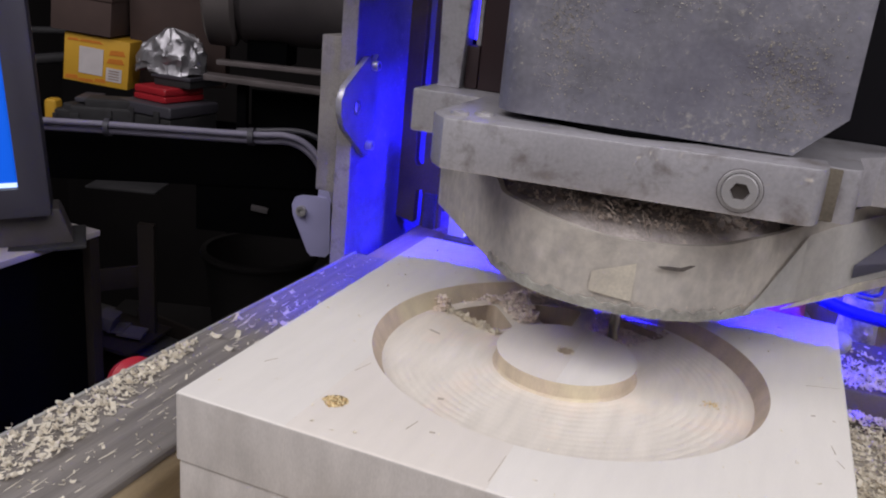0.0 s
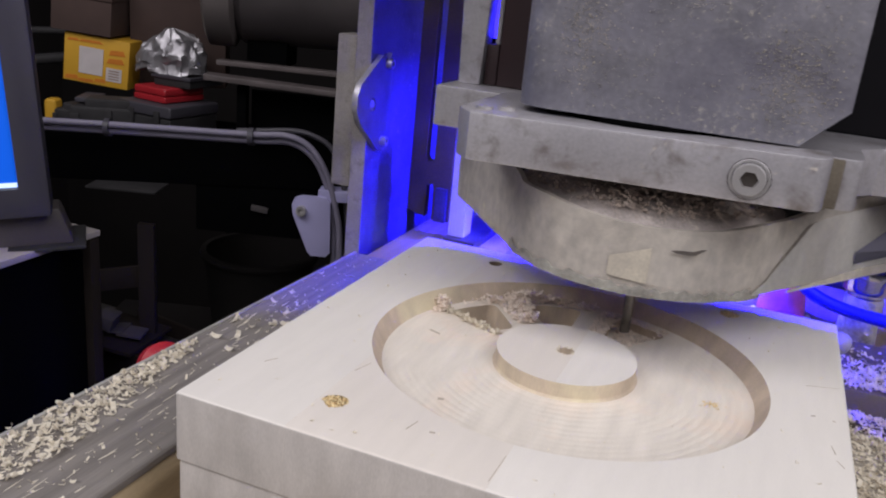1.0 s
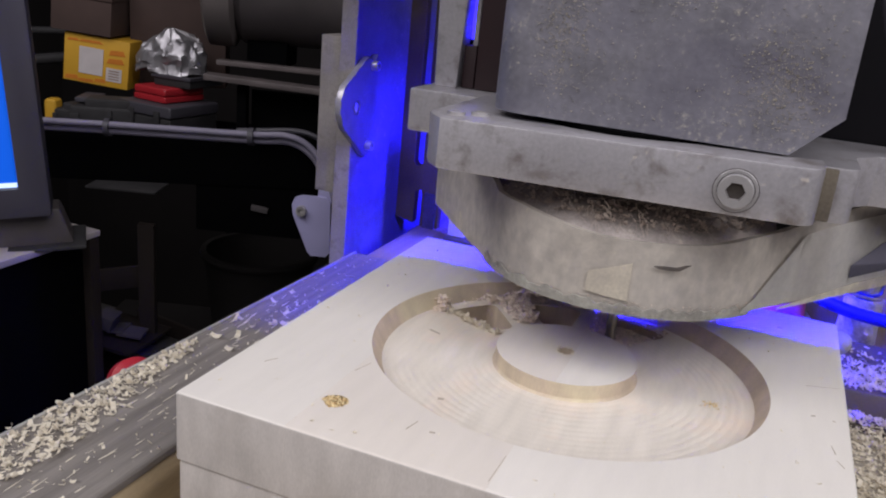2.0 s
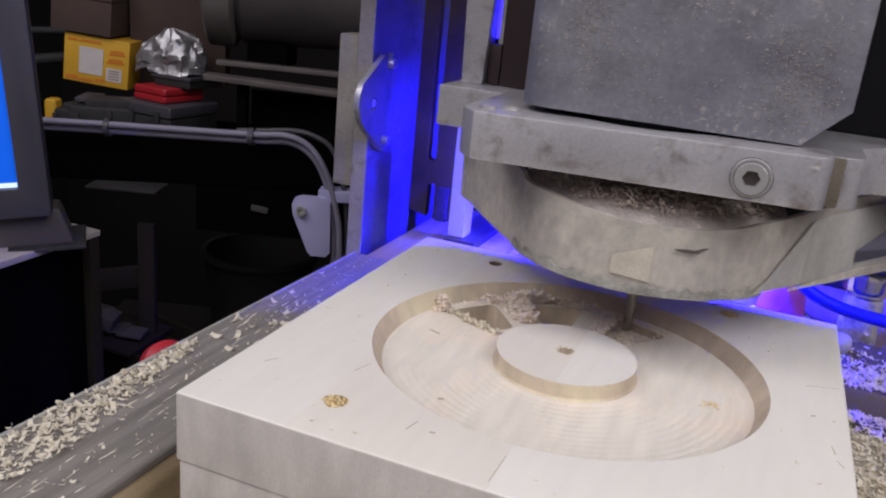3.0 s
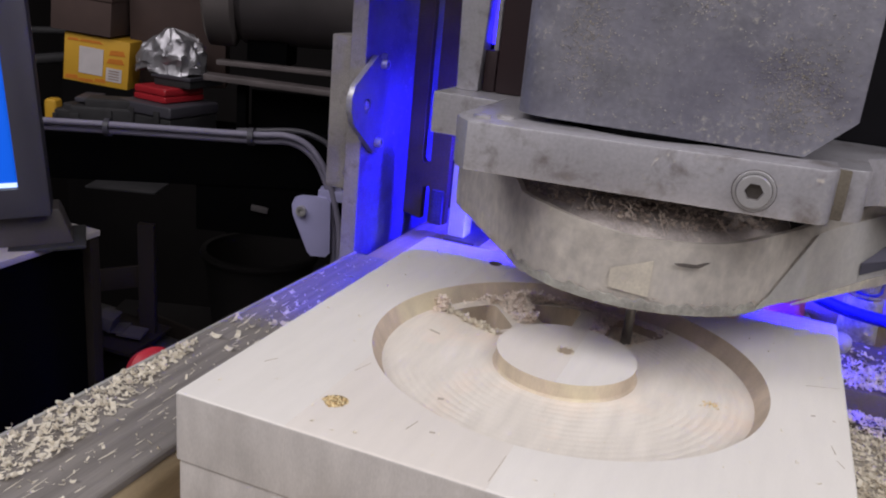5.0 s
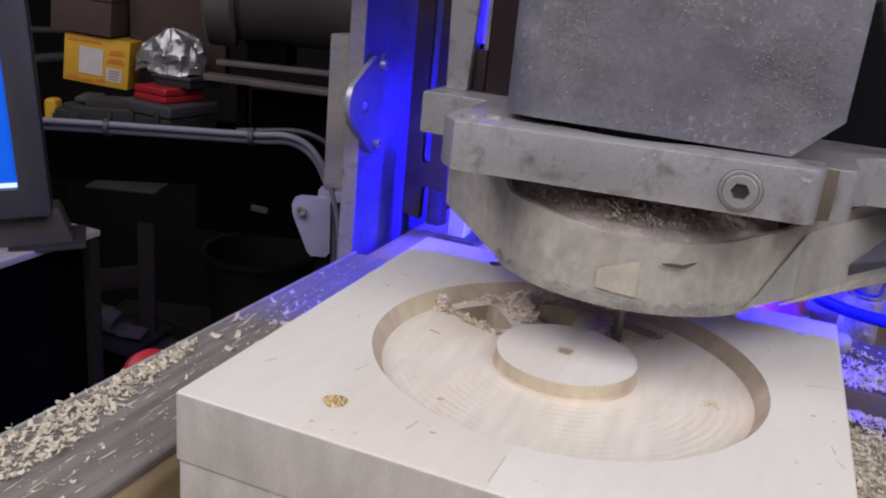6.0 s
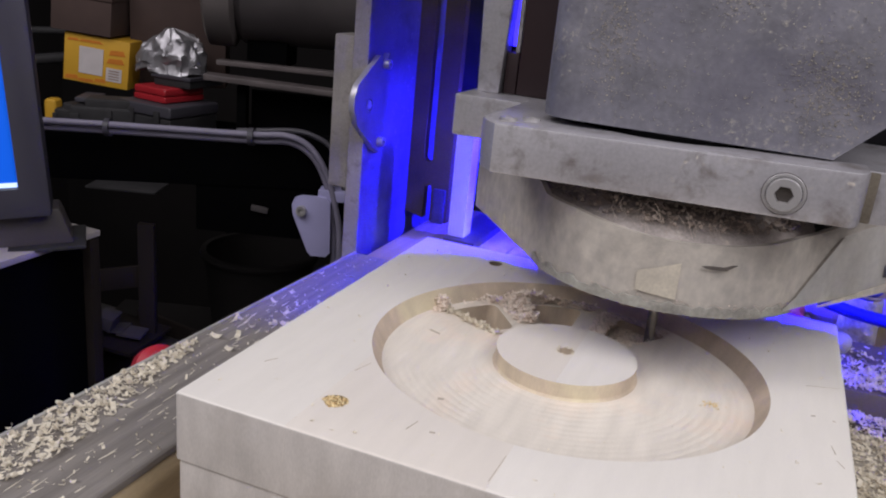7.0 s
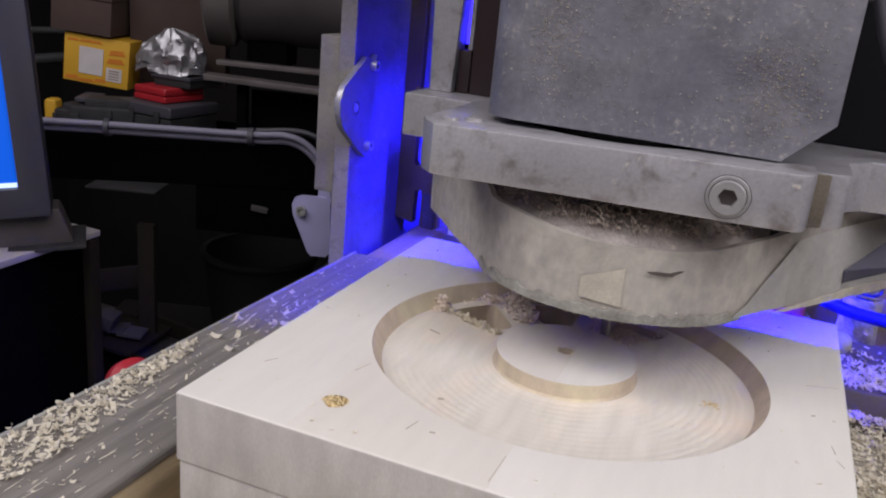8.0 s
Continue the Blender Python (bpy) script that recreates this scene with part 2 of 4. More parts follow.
TOOLS = material("worn_grey_plastic", (0.045, 0.043, 0.046), 0.6, var=0.5, scale=40, bump=0.15, spec=0.25)
# Near black, so what lies behind the bench looks unlit.
WALL = material("unlit_backdrop_dark", (0.016, 0.014, 0.014), 0.9, var=0.4, scale=4, bump=0.2, spec=0.1)
# Pale so the unseen ceiling and walls throw light back on the machine.
PAINTED = material("pale_bounce_plaster", (0.5, 0.49, 0.48), 0.85, var=0.2, scale=3, bump=0.1)
CONCRETE = material("dirty_concrete", (0.09, 0.085, 0.08), 0.85, var=0.4, scale=6, bump=0.3)
SPATTER = material("chip_spattered_plastic", (0.7, 0.66, 0.66), 0.5, dark=(0.16, 0.16, 0.2), scale=70, bump=0.6, fine=400, stain=(0.03, 0.03, 0.05), stain_amount=0.32, stain_scale=60)
HOSE = material("blue_hose", (0.003, 0.006, 0.5), 0.5, var=0.15, scale=40, bump=0.05)
LEDMAT = glow("blue_led", (0.011, 0.006, 1.0), 2350.0)
# Fill glow that whitens the chips on the rear fence.
LEDPALE = glow("pale_blue_fill", (0.4, 0.42, 1.0), 250.0)
LEDFRONT = glow("blue_panel_led", (0.01, 0.005, 1.0), 1450.0)
LEDSLOT = glow("blue_slot_glow", (0.02, 0.012, 1.0), 5.0)
SCREEN = glow("blue_screen", (0.0, 0.085, 0.6), 0.75)
SCREENICON = glow("screen_detail", (0.03, 0.25, 0.7), 0.8)
SCREENLINE = glow("screen_taskbar", (0.6, 0.75, 0.9), 0.9)


# ---- mesh helpers (plan units) ----
def part(name, bm, mat, parent=None, label="", sharp=35.0):
    """Links a bmesh in plan units as one mesh object, under a thing if given."""
    bmesh.ops.scale(bm, vec=(K, K, K), verts=bm.verts)
    bmesh.ops.recalc_face_normals(bm, faces=bm.faces)
    limit = radians(sharp)
    for f in bm.faces:
        f.smooth = True
    for e in bm.edges:
        if len(e.link_faces) != 2 or e.calc_face_angle(0) > limit:
            e.smooth = False
    me = bpy.data.meshes.new(name)
    bm.to_mesh(me)
    bm.free()
    for m in (mat if isinstance(mat, (list, tuple)) else (mat,)):
        me.materials.append(m)
    ob = new(name, me)
    if parent:
        ob.parent = parent
    if label:
        ob["label"] = label
    return ob


def thing(name, label, category, m=None, group=""):
    ob = new(name)
    ob.empty_display_size = 0.02
    if m is not None:
        ob.matrix_world = m
    return tagged(ob, label, category, group)


def box(x0, x1, y0, y1, z0, z1, bev=0.0, seg=2):
    bm = bmesh.new()
    bmesh.ops.create_cube(bm, size=1)
    bmesh.ops.scale(bm, vec=(x1 - x0, y1 - y0, z1 - z0), verts=bm.verts)
    bmesh.ops.translate(bm, vec=((x0 + x1) / 2, (y0 + y1) / 2, (z0 + z1) / 2), verts=bm.verts)
    if bev:
        bmesh.ops.bevel(bm, geom=bm.edges[:], offset=bev, segments=seg, affect="EDGES", profile=0.6)
    return bm


def prism(poly, z0, z1, bev=0.0, seg=2):
    """A straight-sided solid over a plan outline."""
    bm = bmesh.new()
    low = [bm.verts.new((x, y, z0)) for x, y in poly]
    high = [bm.verts.new((x, y, z1)) for x, y in poly]
    n = len(poly)
    bm.faces.new(low[::-1])
    bm.faces.new(high)
    for i in range(n):
        bm.faces.new((low[i], low[(i + 1) % n], high[(i + 1) % n], high[i]))
    bmesh.ops.recalc_face_normals(bm, faces=bm.faces)
    if bev:
        rims = [e for e in bm.edges if abs(e.verts[0].co.z - e.verts[1].co.z) < 1e-6]
        bmesh.ops.bevel(bm, geom=rims, offset=bev, segments=seg, affect="EDGES", profile=0.6)
    return bm


def turn(bm, m):
    bmesh.ops.transform(bm, matrix=m, verts=bm.verts)
    return bm


def rot(rx=0, ry=0, rz=0, x=0, y=0, z=0):
    return pose(x, y, z, rx, ry, rz)


def lathe(profile, n=48, closed=False):
    """Turns (radius, height) pairs about z; open ends are capped at the axis."""
    bm = bmesh.new()
    rings = []
    for r, z in profile:
        if r < 1e-6:
            rings.append([bm.verts.new((0, 0, z))])
        else:
            rings.append([bm.verts.new((r * math.cos(2 * math.pi * i / n), r * math.sin(2 * math.pi * i / n), z)) for i in range(n)])
    pairs = list(zip(rings, rings[1:])) + ([(rings[-1], rings[0])] if closed else [])
    for a, b in pairs:
        for i in range(n):
            j = (i + 1) % n
            q = [a[i % len(a)], a[j % len(a)], b[j % len(b)], b[i % len(b)]]
            q = [v for k, v in enumerate(q) if v not in q[:k]]
            if len(q) > 2:
                bm.faces.new(q)
    bmesh.ops.recalc_face_normals(bm, faces=bm.faces)
    return bm


def tube(points, r, n=12):
    """A round cable through smoothed points."""
    pts = [Vector(q) for q in points]
    path = []
    for i in range(len(pts) - 1):
        a, b, c, d = pts[max(i - 1, 0)], pts[i], pts[i + 1], pts[min(i + 2, len(pts) - 1)]
        for k in range(8):
            s = k / 8
            path.append(0.5 * ((2 * b) + (c - a) * s + (2 * a - 5 * b + 4 * c - d) * s * s + (3 * b - a - 3 * c + d) * s ** 3))
    path.append(pts[-1])
    bm = bmesh.new()
    rings = []
    for i, q in enumerate(path):
        way = (path[min(i + 1, len(path) - 1)] - path[max(i - 1, 0)]).normalized()
        side = way.cross(Vector((0.3, 0.2, 1))).normalized()
        up = side.cross(way)
        rings.append([bm.verts.new(q + r * (math.cos(2 * math.pi * k / n) * side + math.sin(2 * math.pi * k / n) * up)) for k in range(n)])
    for a, b in zip(rings, rings[1:]):
        for k in range(n):
            bm.faces.new((a[k], a[(k + 1) % n], b[(k + 1) % n], b[k]))
    bm.faces.new(rings[0])
    bm.faces.new(rings[-1][::-1])
    return bm


def join(*bms):
    out = bmesh.new()
    for b in bms:
        me = bpy.data.meshes.new("join")
        b.to_mesh(me)
        b.free()
        out.from_mesh(me)
        bpy.data.meshes.remove(me)
    return out


def carve(bm, cutters):
    """Takes the cutters out of a solid and gives the rest back as a bmesh."""
    me = bpy.data.meshes.new("carve")
    bm.to_mesh(me)
    bm.free()
    ob = new("carve", me)
    used = []
    for c in cutters:
        bmesh.ops.recalc_face_normals(c, faces=c.faces)
        cm = bpy.data.meshes.new("cutter")
        c.to_mesh(cm)
        c.free()
        co = new("cutter", cm)
        mod = ob.modifiers.new("cut", "BOOLEAN")
        mod.operation, mod.solver, mod.object = "DIFFERENCE", "EXACT", co
        used.append(co)
    dg = bpy.context.evaluated_depsgraph_get()
    done = bpy.data.meshes.new_from_object(ob.evaluated_get(dg))
    out = bmesh.new()
    out.from_mesh(done)
    for o in [ob] + used:
        data = o.data
        bpy.data.objects.remove(o)
        bpy.data.meshes.remove(data)
    bpy.data.meshes.remove(done)
    return out


def arc(cx, cy, r, a0, a1, n):
    return [(cx + r * math.cos(radians(a0 + (a1 - a0) * i / n)), cy + r * math.sin(radians(a0 + (a1 - a0) * i / n))) for i in range(n + 1)]


def socket_screw(r, h):
    """A cap screw with a hexagon socket, its head's face up at height h."""
    n = 24
    bm = bmesh.new()

    def ring(rad, z, hexa=False):
        out = []
        for i in range(n):
            a = 2 * math.pi * i / n
            q = rad
            if hexa:
                q = rad * math.cos(math.pi / 6) / math.cos((a % (math.pi / 3)) - math.pi / 6)
            out.append(bm.verts.new((q * math.cos(a), q * math.sin(a), z)))
        return out
    rings = [ring(r, 0), ring(r, h * 0.88), ring(r * 0.94, h), ring(r * 0.56, h, True), ring(r * 0.52, h * 0.35, True)]
    for a, b in zip(rings, rings[1:]):
        for i in range(n):
            bm.faces.new((a[i], a[(i + 1) % n], b[(i + 1) % n], b[i]))
    bm.faces.new(rings[-1])
    bm.faces.new(rings[0][::-1])
    return bm


# ---- machine bed ----
def build_bed():
    bed = part("machine_bed", join(box(-1.345, 4.2, -3.2, 4.6, -1.0, -0.68, 0.01), box(-2.4, -1.35, 1.4, 4.6, -1.0, -0.68, 0.01), box(-2.4, -1.35, -3.2, 1.39, -1.0, -0.96, 0.005)), PLANKSIDE)
    tagged(bed, "flat bed of the milling machine under fallen shavings", "machine bed", kind="structure")
    stand = part("machine_stand", join(box(-2.2, 4.0, -2.9, 4.5, -1.2, -1.001), *[box(x, x + 0.5, y, y + 0.5, -10.6, -1.201) for x in (-2.1, 3.4) for y in (-2.8, 3.9)]), BLACK)
    tagged(stand, "dark steel stand carrying the machine bed", "stand", kind="structure")
    dust = part("sawdust_layer", box(1.37, 4.1, -3.1, 1.33, -0.679, -0.645, 0.01), DUSTBED)
    tagged(dust, "matted pale sawdust covering the bed", "sawdust", kind="stuff")
    rail = thing("side_rail", "weathered grey wooden rail strewn with pale shavings", "rail")
    lean = 0.023  # the outer edge runs slightly out towards the operator
    top = box(-2.42, -1.73, -3.4, 2.3, -0.66, -0.6, 0.024, 3)
    core = turn(prism([(-2.4, -0.955), (-1.69, -0.955), (-1.7, -0.75), (-1.715, -0.69), (-1.745, -0.661), (-2.4, -0.661)], -2.29, 3.4), Matrix(((1, 0, 0, 0), (0, 0, -1, 0), (0, 1, 0, 0), (0, 0, 0, 1))))
    strip = box(-2.44, -2.415, -3.4, 2.3, -0.72, -0.592, 0.006)
    for bm in (top, core, strip):
        for v in bm.verts:
            if v.co.x < -2.0:
                v.co.x += lean * (v.co.y - 1.6)
    part("rail_top", top, PLANK, rail)
    part("rail_core", core, PLANKSIDE, rail, "raw yellowish wood edge")
    part("edge_strip", strip, ALUDULL, rail, "thin metal edging strip")
    rear = thing("rear_crossbar", "grey metal crossbar with shavings along its edge", "crossbar")
    part("bar_body", box(-1.6, 4.2, 1.5, 2.4, -0.66, -0.45, 0.012), BROWNBAR, rear)
    part("bar_foot", box(-1.6, 4.2, 1.34, 1.49, -0.68, -0.6, 0.01), DARKSTEEL, rear)


# ---- workpiece ----
X0, X1, Y0, Y1 = -1.376, 1.3583, -1.3586, 1.3706


def slot_outline(mid):
    """A pocket between two spokes of even width."""
    ri, ro, half, r = 0.52, 0.88, 0.1, 0.06
    ai = 18 - math.degrees(math.asin(half / ri))
    ao = 18 - math.degrees(math.asin(half / ro))
    raw = [Vector(q) for q in (arc(0, 0, ro, mid - ao, mid + ao, 10) + arc(0, 0, ri, mid + ai, mid - ai, 8))]
    out = []
    n = len(raw)
    for i, v in enumerate(raw):
        a, b = raw[i - 1], raw[(i + 1) % n]
        d1, d2 = (a - v).normalized(), (b - v).normalized()
        if d1.dot(d2) > -0.75:
            for k in range(5):
                s = k / 4
                p0, p2 = v + d1 * r, v + d2 * r
                out.append(tuple((1 - s) ** 2 * p0 + 2 * s * (1 - s) * v + s * s * p2))
        else:
            near = any((v - raw[j]).length < r * 1.05 for j in (0, 10, 11, n - 1))
            if not near:
                out.append(tuple(v))
    return out


def wood_hole(x, y, r):
    return prism([(x + r * (1 + 0.12 * math.sin(3 * a + x)) * math.cos(a), y + r * math.sin(a)) for a in [i * math.pi / 8 for i in range(16)]], -0.4, 0.1)


def cutters():
    ring = turn(lathe([(0.3622, 0.1), (0.364, -0.074), (0.376, -0.084), (0.62, -0.095), (0.925, -0.097), (0.95, -0.09), (0.962, -0.07), (1.008, 0.004), (1.008, 0.1)], 96, True), rot(0, 0, 0, 0.004, 0.004, 0))
    slots = [prism(slot_outline(144), -0.5, -0.05), prism(slot_outline(108), -0.5, -0.05), prism(slot_outline(72), -0.146, -0.05)]
    holes = [wood_hole(-0.754, -1.07, 0.055), wood_hole(-0.764, 1.108, 0.045), wood_hole(0.74, 1.118, 0.052), wood_hole(-0.006, 0.02, 0.045)]
    return [ring] + slots + holes


def build_workpiece():
    board = thing("workpiece", "pale glued-up wooden block with a round milled recess and hub", "wood block")
    for a, b, lift, wood in ((X0, -0.83, 0.0, PALE), (-0.8297, 0.04, 0.0, PALEWARM), (0.0403, X1, 0.0, PALELIGHT)):
        base = box(a, b, Y0, Y1, -0.33, lift)
        rims = [e for e in base.edges if all(v.co.z > -0.1 for v in e.verts) and (abs(e.calc_length() - (b - a)) < 1e-4)]
        rims += [e for e in base.edges if all(abs(v.co.x - X0) < 1e-4 or abs(v.co.x - X1) < 1e-4 for v in e.verts)]
        bmesh.ops.bevel(base, geom=list(set(rims)), offset=0.014, segments=3, affect="EDGES", profile=0.5)
        bm = carve(base, cutters())
        for f in bm.faces:
            c = f.calc_center_median()
            r = math.hypot(c.x, c.y)
            up = abs(f.normal.z)
            inside = r < 1.01 and max(abs(c.x), abs(c.y)) < 1.2
            if inside and up > 0.95 and c.z < -0.05:
                f.material_index = 1
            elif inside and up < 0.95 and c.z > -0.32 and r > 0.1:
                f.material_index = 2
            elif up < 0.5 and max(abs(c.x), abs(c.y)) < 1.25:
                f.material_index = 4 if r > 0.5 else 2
            elif f.normal.y < -0.95:
                f.material_index = 3
        part("plank", bm, (wood, CUT, WALLCUT, ENDGRAIN, HOLESHADE), board)
    for x, y, z, ln, w, turn_z in ((-0.385, -1.08, 0, 0.085, 0.004, 78), (-0.805, -0.715, 0, 0.11, 0.004, 76), (0.035, -1.2, 0, 0.2, 0.003, 89), (-0.288, -1.09, 0, 0.024, 0.014, 10),
                                   (1.2, -0.015, 0, 0.022, 0.012, 30), (1.25, 0.35, 0, 0.17, 0.003, 20), (-1.203, -0.887, 0, 0.07, 0.004, 60), (1.277, -0.306, 0, 0.075, 0.004, 102),
                                   (1.3, -0.42, 0, 0.06, 0.003, 120), (1.29, -0.02, 0, 0.014, 0.01, 0), (-0.75, 0.055, -0.0955, 0.075, 0.016, -22), (0.8, 0.625, -0.0955, 0.1, 0.03, -33),
                                   (-0.427, -0.64, -0.0955, 0.03, 0.022, 15), (0.35, -0.85, -0.0955, 0.02, 0.012, 40), (0.55, 0.84, 0, 0.012, 0.01, 0)):
        part("mark", turn(prism([(-ln / 2, -w / 2), (ln / 2, -w * 0.3), (ln / 2, w * 0.4), (-ln / 2, w / 2)], -0.004, 0.0012), rot(0, 0, turn_z, x, y, z)), PENCIL, board, "faint brown mark")
    under = thing("backing_board", "pale wooden board lying under the milled block", "wood board")
    base = carve(box(X0 + 0.014, X1 - 0.02, Y0 + 0.006, Y1 - 0.02, -0.68, -0.334, 0.015), [prism(slot_outline(a), -0.62, -0.2) for a in (144, 108)])
    for f in base.faces:
        f.material_index = 1 if f.normal.y < -0.95 else 0
    part("board", base, (PALE, ENDGRAIN), under)


# ---- shavings ----
def shavings(name, label, count, place, mat, size=(0.02, 0.06), seed=1, parent=None):
    """Loose curled chips, each a short bent strip, joined as one heap."""
    rnd = random.Random(seed)
    verts, faces = [], []
    for _ in range(count):
        x, y, z = place(rnd)
        ln, w = rnd.uniform(*size), rnd.uniform(0.25, 0.5)
        curl = rnd.choice((0.4, 1.2, 2.5, 4.5)) * rnd.uniform(0.7, 1.2)
        m = Euler((rnd.uniform(-0.7, 0.7), rnd.uniform(-0.7, 0.7), rnd.uniform(0, 6.28))).to_matrix()
        rad = ln / curl
        n0 = len(verts)
        for k in range(5):
            a = curl * (k / 4 - 0.5)
            for s in (-0.5, 0.5):
                v = m @ Vector((rad * math.sin(a), s * w * ln * (1 - 0.5 * abs(k / 4 - 0.5)), rad * (1 - math.cos(a)) + ln * 0.12))
                verts.append(((x + v.x) * K, (y + v.y) * K, (z + max(v.z, 0.002)) * K))
        for k in range(4):
            i = n0 + 2 * k
            faces.append((i, i + 1, i + 3, i + 2))
    me = bpy.data.meshes.new(name)
    me.from_pydata(verts, [], faces)
    me.materials.append(mat)
    ob = new(name, me)
    if parent:
        ob.parent = parent
        return tagged(ob, label, kind="stuff")
    return tagged(ob, label, "shavings", kind="stuff")


def slivers(name, label, count):
    """Flat slivers combed along the grain of the rail."""
    rnd = random.Random(31)
    verts, faces = [], []
    for _ in range(count):
        x, y = rnd.uniform(-2.38, -1.8), rnd.uniform(-2.0, 1.2)
        ln, w, a = rnd.uniform(0.03, 0.13), rnd.uniform(0.004, 0.011), rnd.gauss(0, 0.08)
        n0 = len(verts)
        for u, v in ((-0.5, -0.2), (-0.1, -0.5), (0.5, -0.1), (0.45, 0.2), (0.0, 0.5), (-0.4, 0.35)):
            px, py = v * w, u * ln
            verts.append(((x + px * math.cos(a) - py * math.sin(a)) * K, (y + px * math.sin(a) + py * math.cos(a)) * K, (-0.598 + 0.004 * (u + 0.5)) * K))
        faces.append(tuple(range(n0, n0 + 6)))
    me = bpy.data.meshes.new(name)
    me.from_pydata(verts, [], faces)
    me.materials.append(SHAVING)
    return tagged(new(name, me), label, "shavings", kind="stuff")


def strands(name, label, count, parent):
    """Fine fibres of dust hanging across the gap between the clamp and the shield."""
    rnd = random.Random(41)
    verts, faces = [], []
    for _ in range(count):
        a = radians(rnd.gauss(262, 17))
        d, w = rnd.uniform(0.71, 0.74), rnd.uniform(0.0004, 0.001)
        x, y, z = AX + d * math.cos(a), AY + d * math.sin(a), rnd.uniform(0.8, 0.93)
        ln, lean, sag = rnd.uniform(0.04, 0.12), rnd.gauss(0, 0.5), rnd.gauss(0, 0.025)
        n0 = len(verts)
        for k in range(6):
            u = k / 5
            px = x + lean * ln * u + sag * math.sin(math.pi * u)
            pz = z - ln * u
            for q in (-w, w):
                verts.append(((px + q) * K, (y + 0.02 * (u - 0.5)) * K, (pz + q * 0.4) * K))
        faces += [(n0 + 2 * k, n0 + 2 * k + 1, n0 + 2 * k + 3, n0 + 2 * k + 2) for k in range(5)]
    me = bpy.data.meshes.new(name)
    me.from_pydata(verts, [], faces)
    me.materials.append(TANDUST)
    ob = new(name, me)
    ob.parent = parent
    return tagged(ob, label, kind="stuff")


def build_shavings():
    def rail_edge(r):
        y = 0.1 - 3.2 * r.random() ** 0.8
        spread = 0.05 + 0.25 * max(0, min(1, (0.05 - y) / 1.3))
        return -2.41 + 0.023 * (y - 1.6) + spread * 0.95 * 1.1 * (r.random() + 0.12 * r.gauss(0, 1)) + 0.02, y, -0.6 + r.random() * 0.016 * max(0.1, min(1, (0.2 - y)))

    def rail_top(r):
        return r.uniform(-2.4, -1.76), r.uniform(-3, 2.2), -0.6

    def right_bed(r):
        return r.uniform(1.38, 2.6), r.uniform(-1.5, 1.36), -0.645 + r.random() * 0.04

    def right_bar(r):
        return r.uniform(1.3, 2.9), 1.52 + abs(r.gauss(0, 0.25)), -0.45 + r.random() * 0.03

    def right_foot(r):
        return r.uniform(1.3, 2.9), r.uniform(1.34, 1.49), -0.6

    def left_gap(r):
        return r.uniform(-1.72, -1.4), r.uniform(-2.5, 1.3), -0.955

    def arc_heap(r):
        k = r.random()
        a = radians(r.gauss(122, 7) if k < 0.6 else r.uniform(92, 134) if k < 0.9 else r.gauss(155.5, 1.6))
        g = math.degrees(a)
        d = r.uniform(0.56, 0.94) if abs(g - 126) < 6 else r.uniform(0.885, 0.955)
        heap = 0.05 * math.exp(-((g - 121) / 13) ** 2) + 0.06 * math.exp(-((g - 155.5) / 2) ** 2)
        return d * math.cos(a), d * math.sin(a), -0.095 + r.random() * (0.015 + heap)

    def slot_front(r):
        s = r.random()
        return -0.86 + 0.42 * s + r.gauss(0, 0.012), 0.40 - 0.19 * s + r.gauss(0, 0.012), -0.095 + r.random() * 0.02

    def pocket(r):
        a, d = radians(r.uniform(62, 90)), r.uniform(0.55, 0.93)
        return d * math.cos(a), d * math.sin(a), (-0.146 if 63 < math.degrees(a) < 81 and d < 0.87 else -0.097)

    def hole_fill(r):
        a, d = r.uniform(0, 6.28), 0.056 * r.random() ** 0.5
        return -0.754 + d * math.cos(a), -1.07 + d * math.sin(a), -0.024 + 0.022 * r.random()

    def far_hole_fill(r):
        a, d = r.uniform(0, 6.28), 0.054 * r.random() ** 0.5
        return 0.74 + d * math.cos(a), 1.118 + d * math.sin(a), -0.02 + 0.022 * r.random()

    def recess_spot(r):
        return 0.759 + r.gauss(0, 0.024), 0.03 + r.gauss(0, 0.02), -0.098 + 0.004 * r.random()

    def hub_hole(r):
        a = r.uniform(0, 6.28)
        d = 0.046 + 0.006 * r.gauss(0, 1)
        return -0.006 + d * math.cos(a), 0.02 + d * math.sin(a), -0.006 + 0.004 * r.random()

    def nose_ledge(r):
        a, d = radians(r.uniform(195, 345)), r.uniform(0.5, 0.7)
        return AX + d * math.cos(a), AY + d * math.sin(a), 0.86 - max(0, d - 0.6) * 0.7 + 0.02 * r.random() * abs(math.sin(3 * a))

    def board_top(r):
        while True:
            x, y = r.uniform(-1.3, 1.3), r.uniform(-1.3, 1.3)
            d = math.hypot(x, y)
            if d > 1.03:
                return x, y, 0.001
            if 0.4 < d < 0.9 and y < 0.2:
                return x, y, -0.096

    shavings("caked_dust", "tan chips caked on the spindle collar", 1600, nose_ledge, TANDUST, (0.01, 0.042), 12, HEAD)
    shavings("board_shavings", "a few tiny chips lying on the block", 80, board_top, SHAVING, (0.01, 0.03), 13)
    def rim_dust(r):
        a = radians(r.uniform(205, 335))
        return AX + 0.771 * math.cos(a), AY + 0.771 * math.sin(a), 0.385 + 0.075 * r.random() ** 2

    def housing_dust(r):
        while True:
            k = r.random()
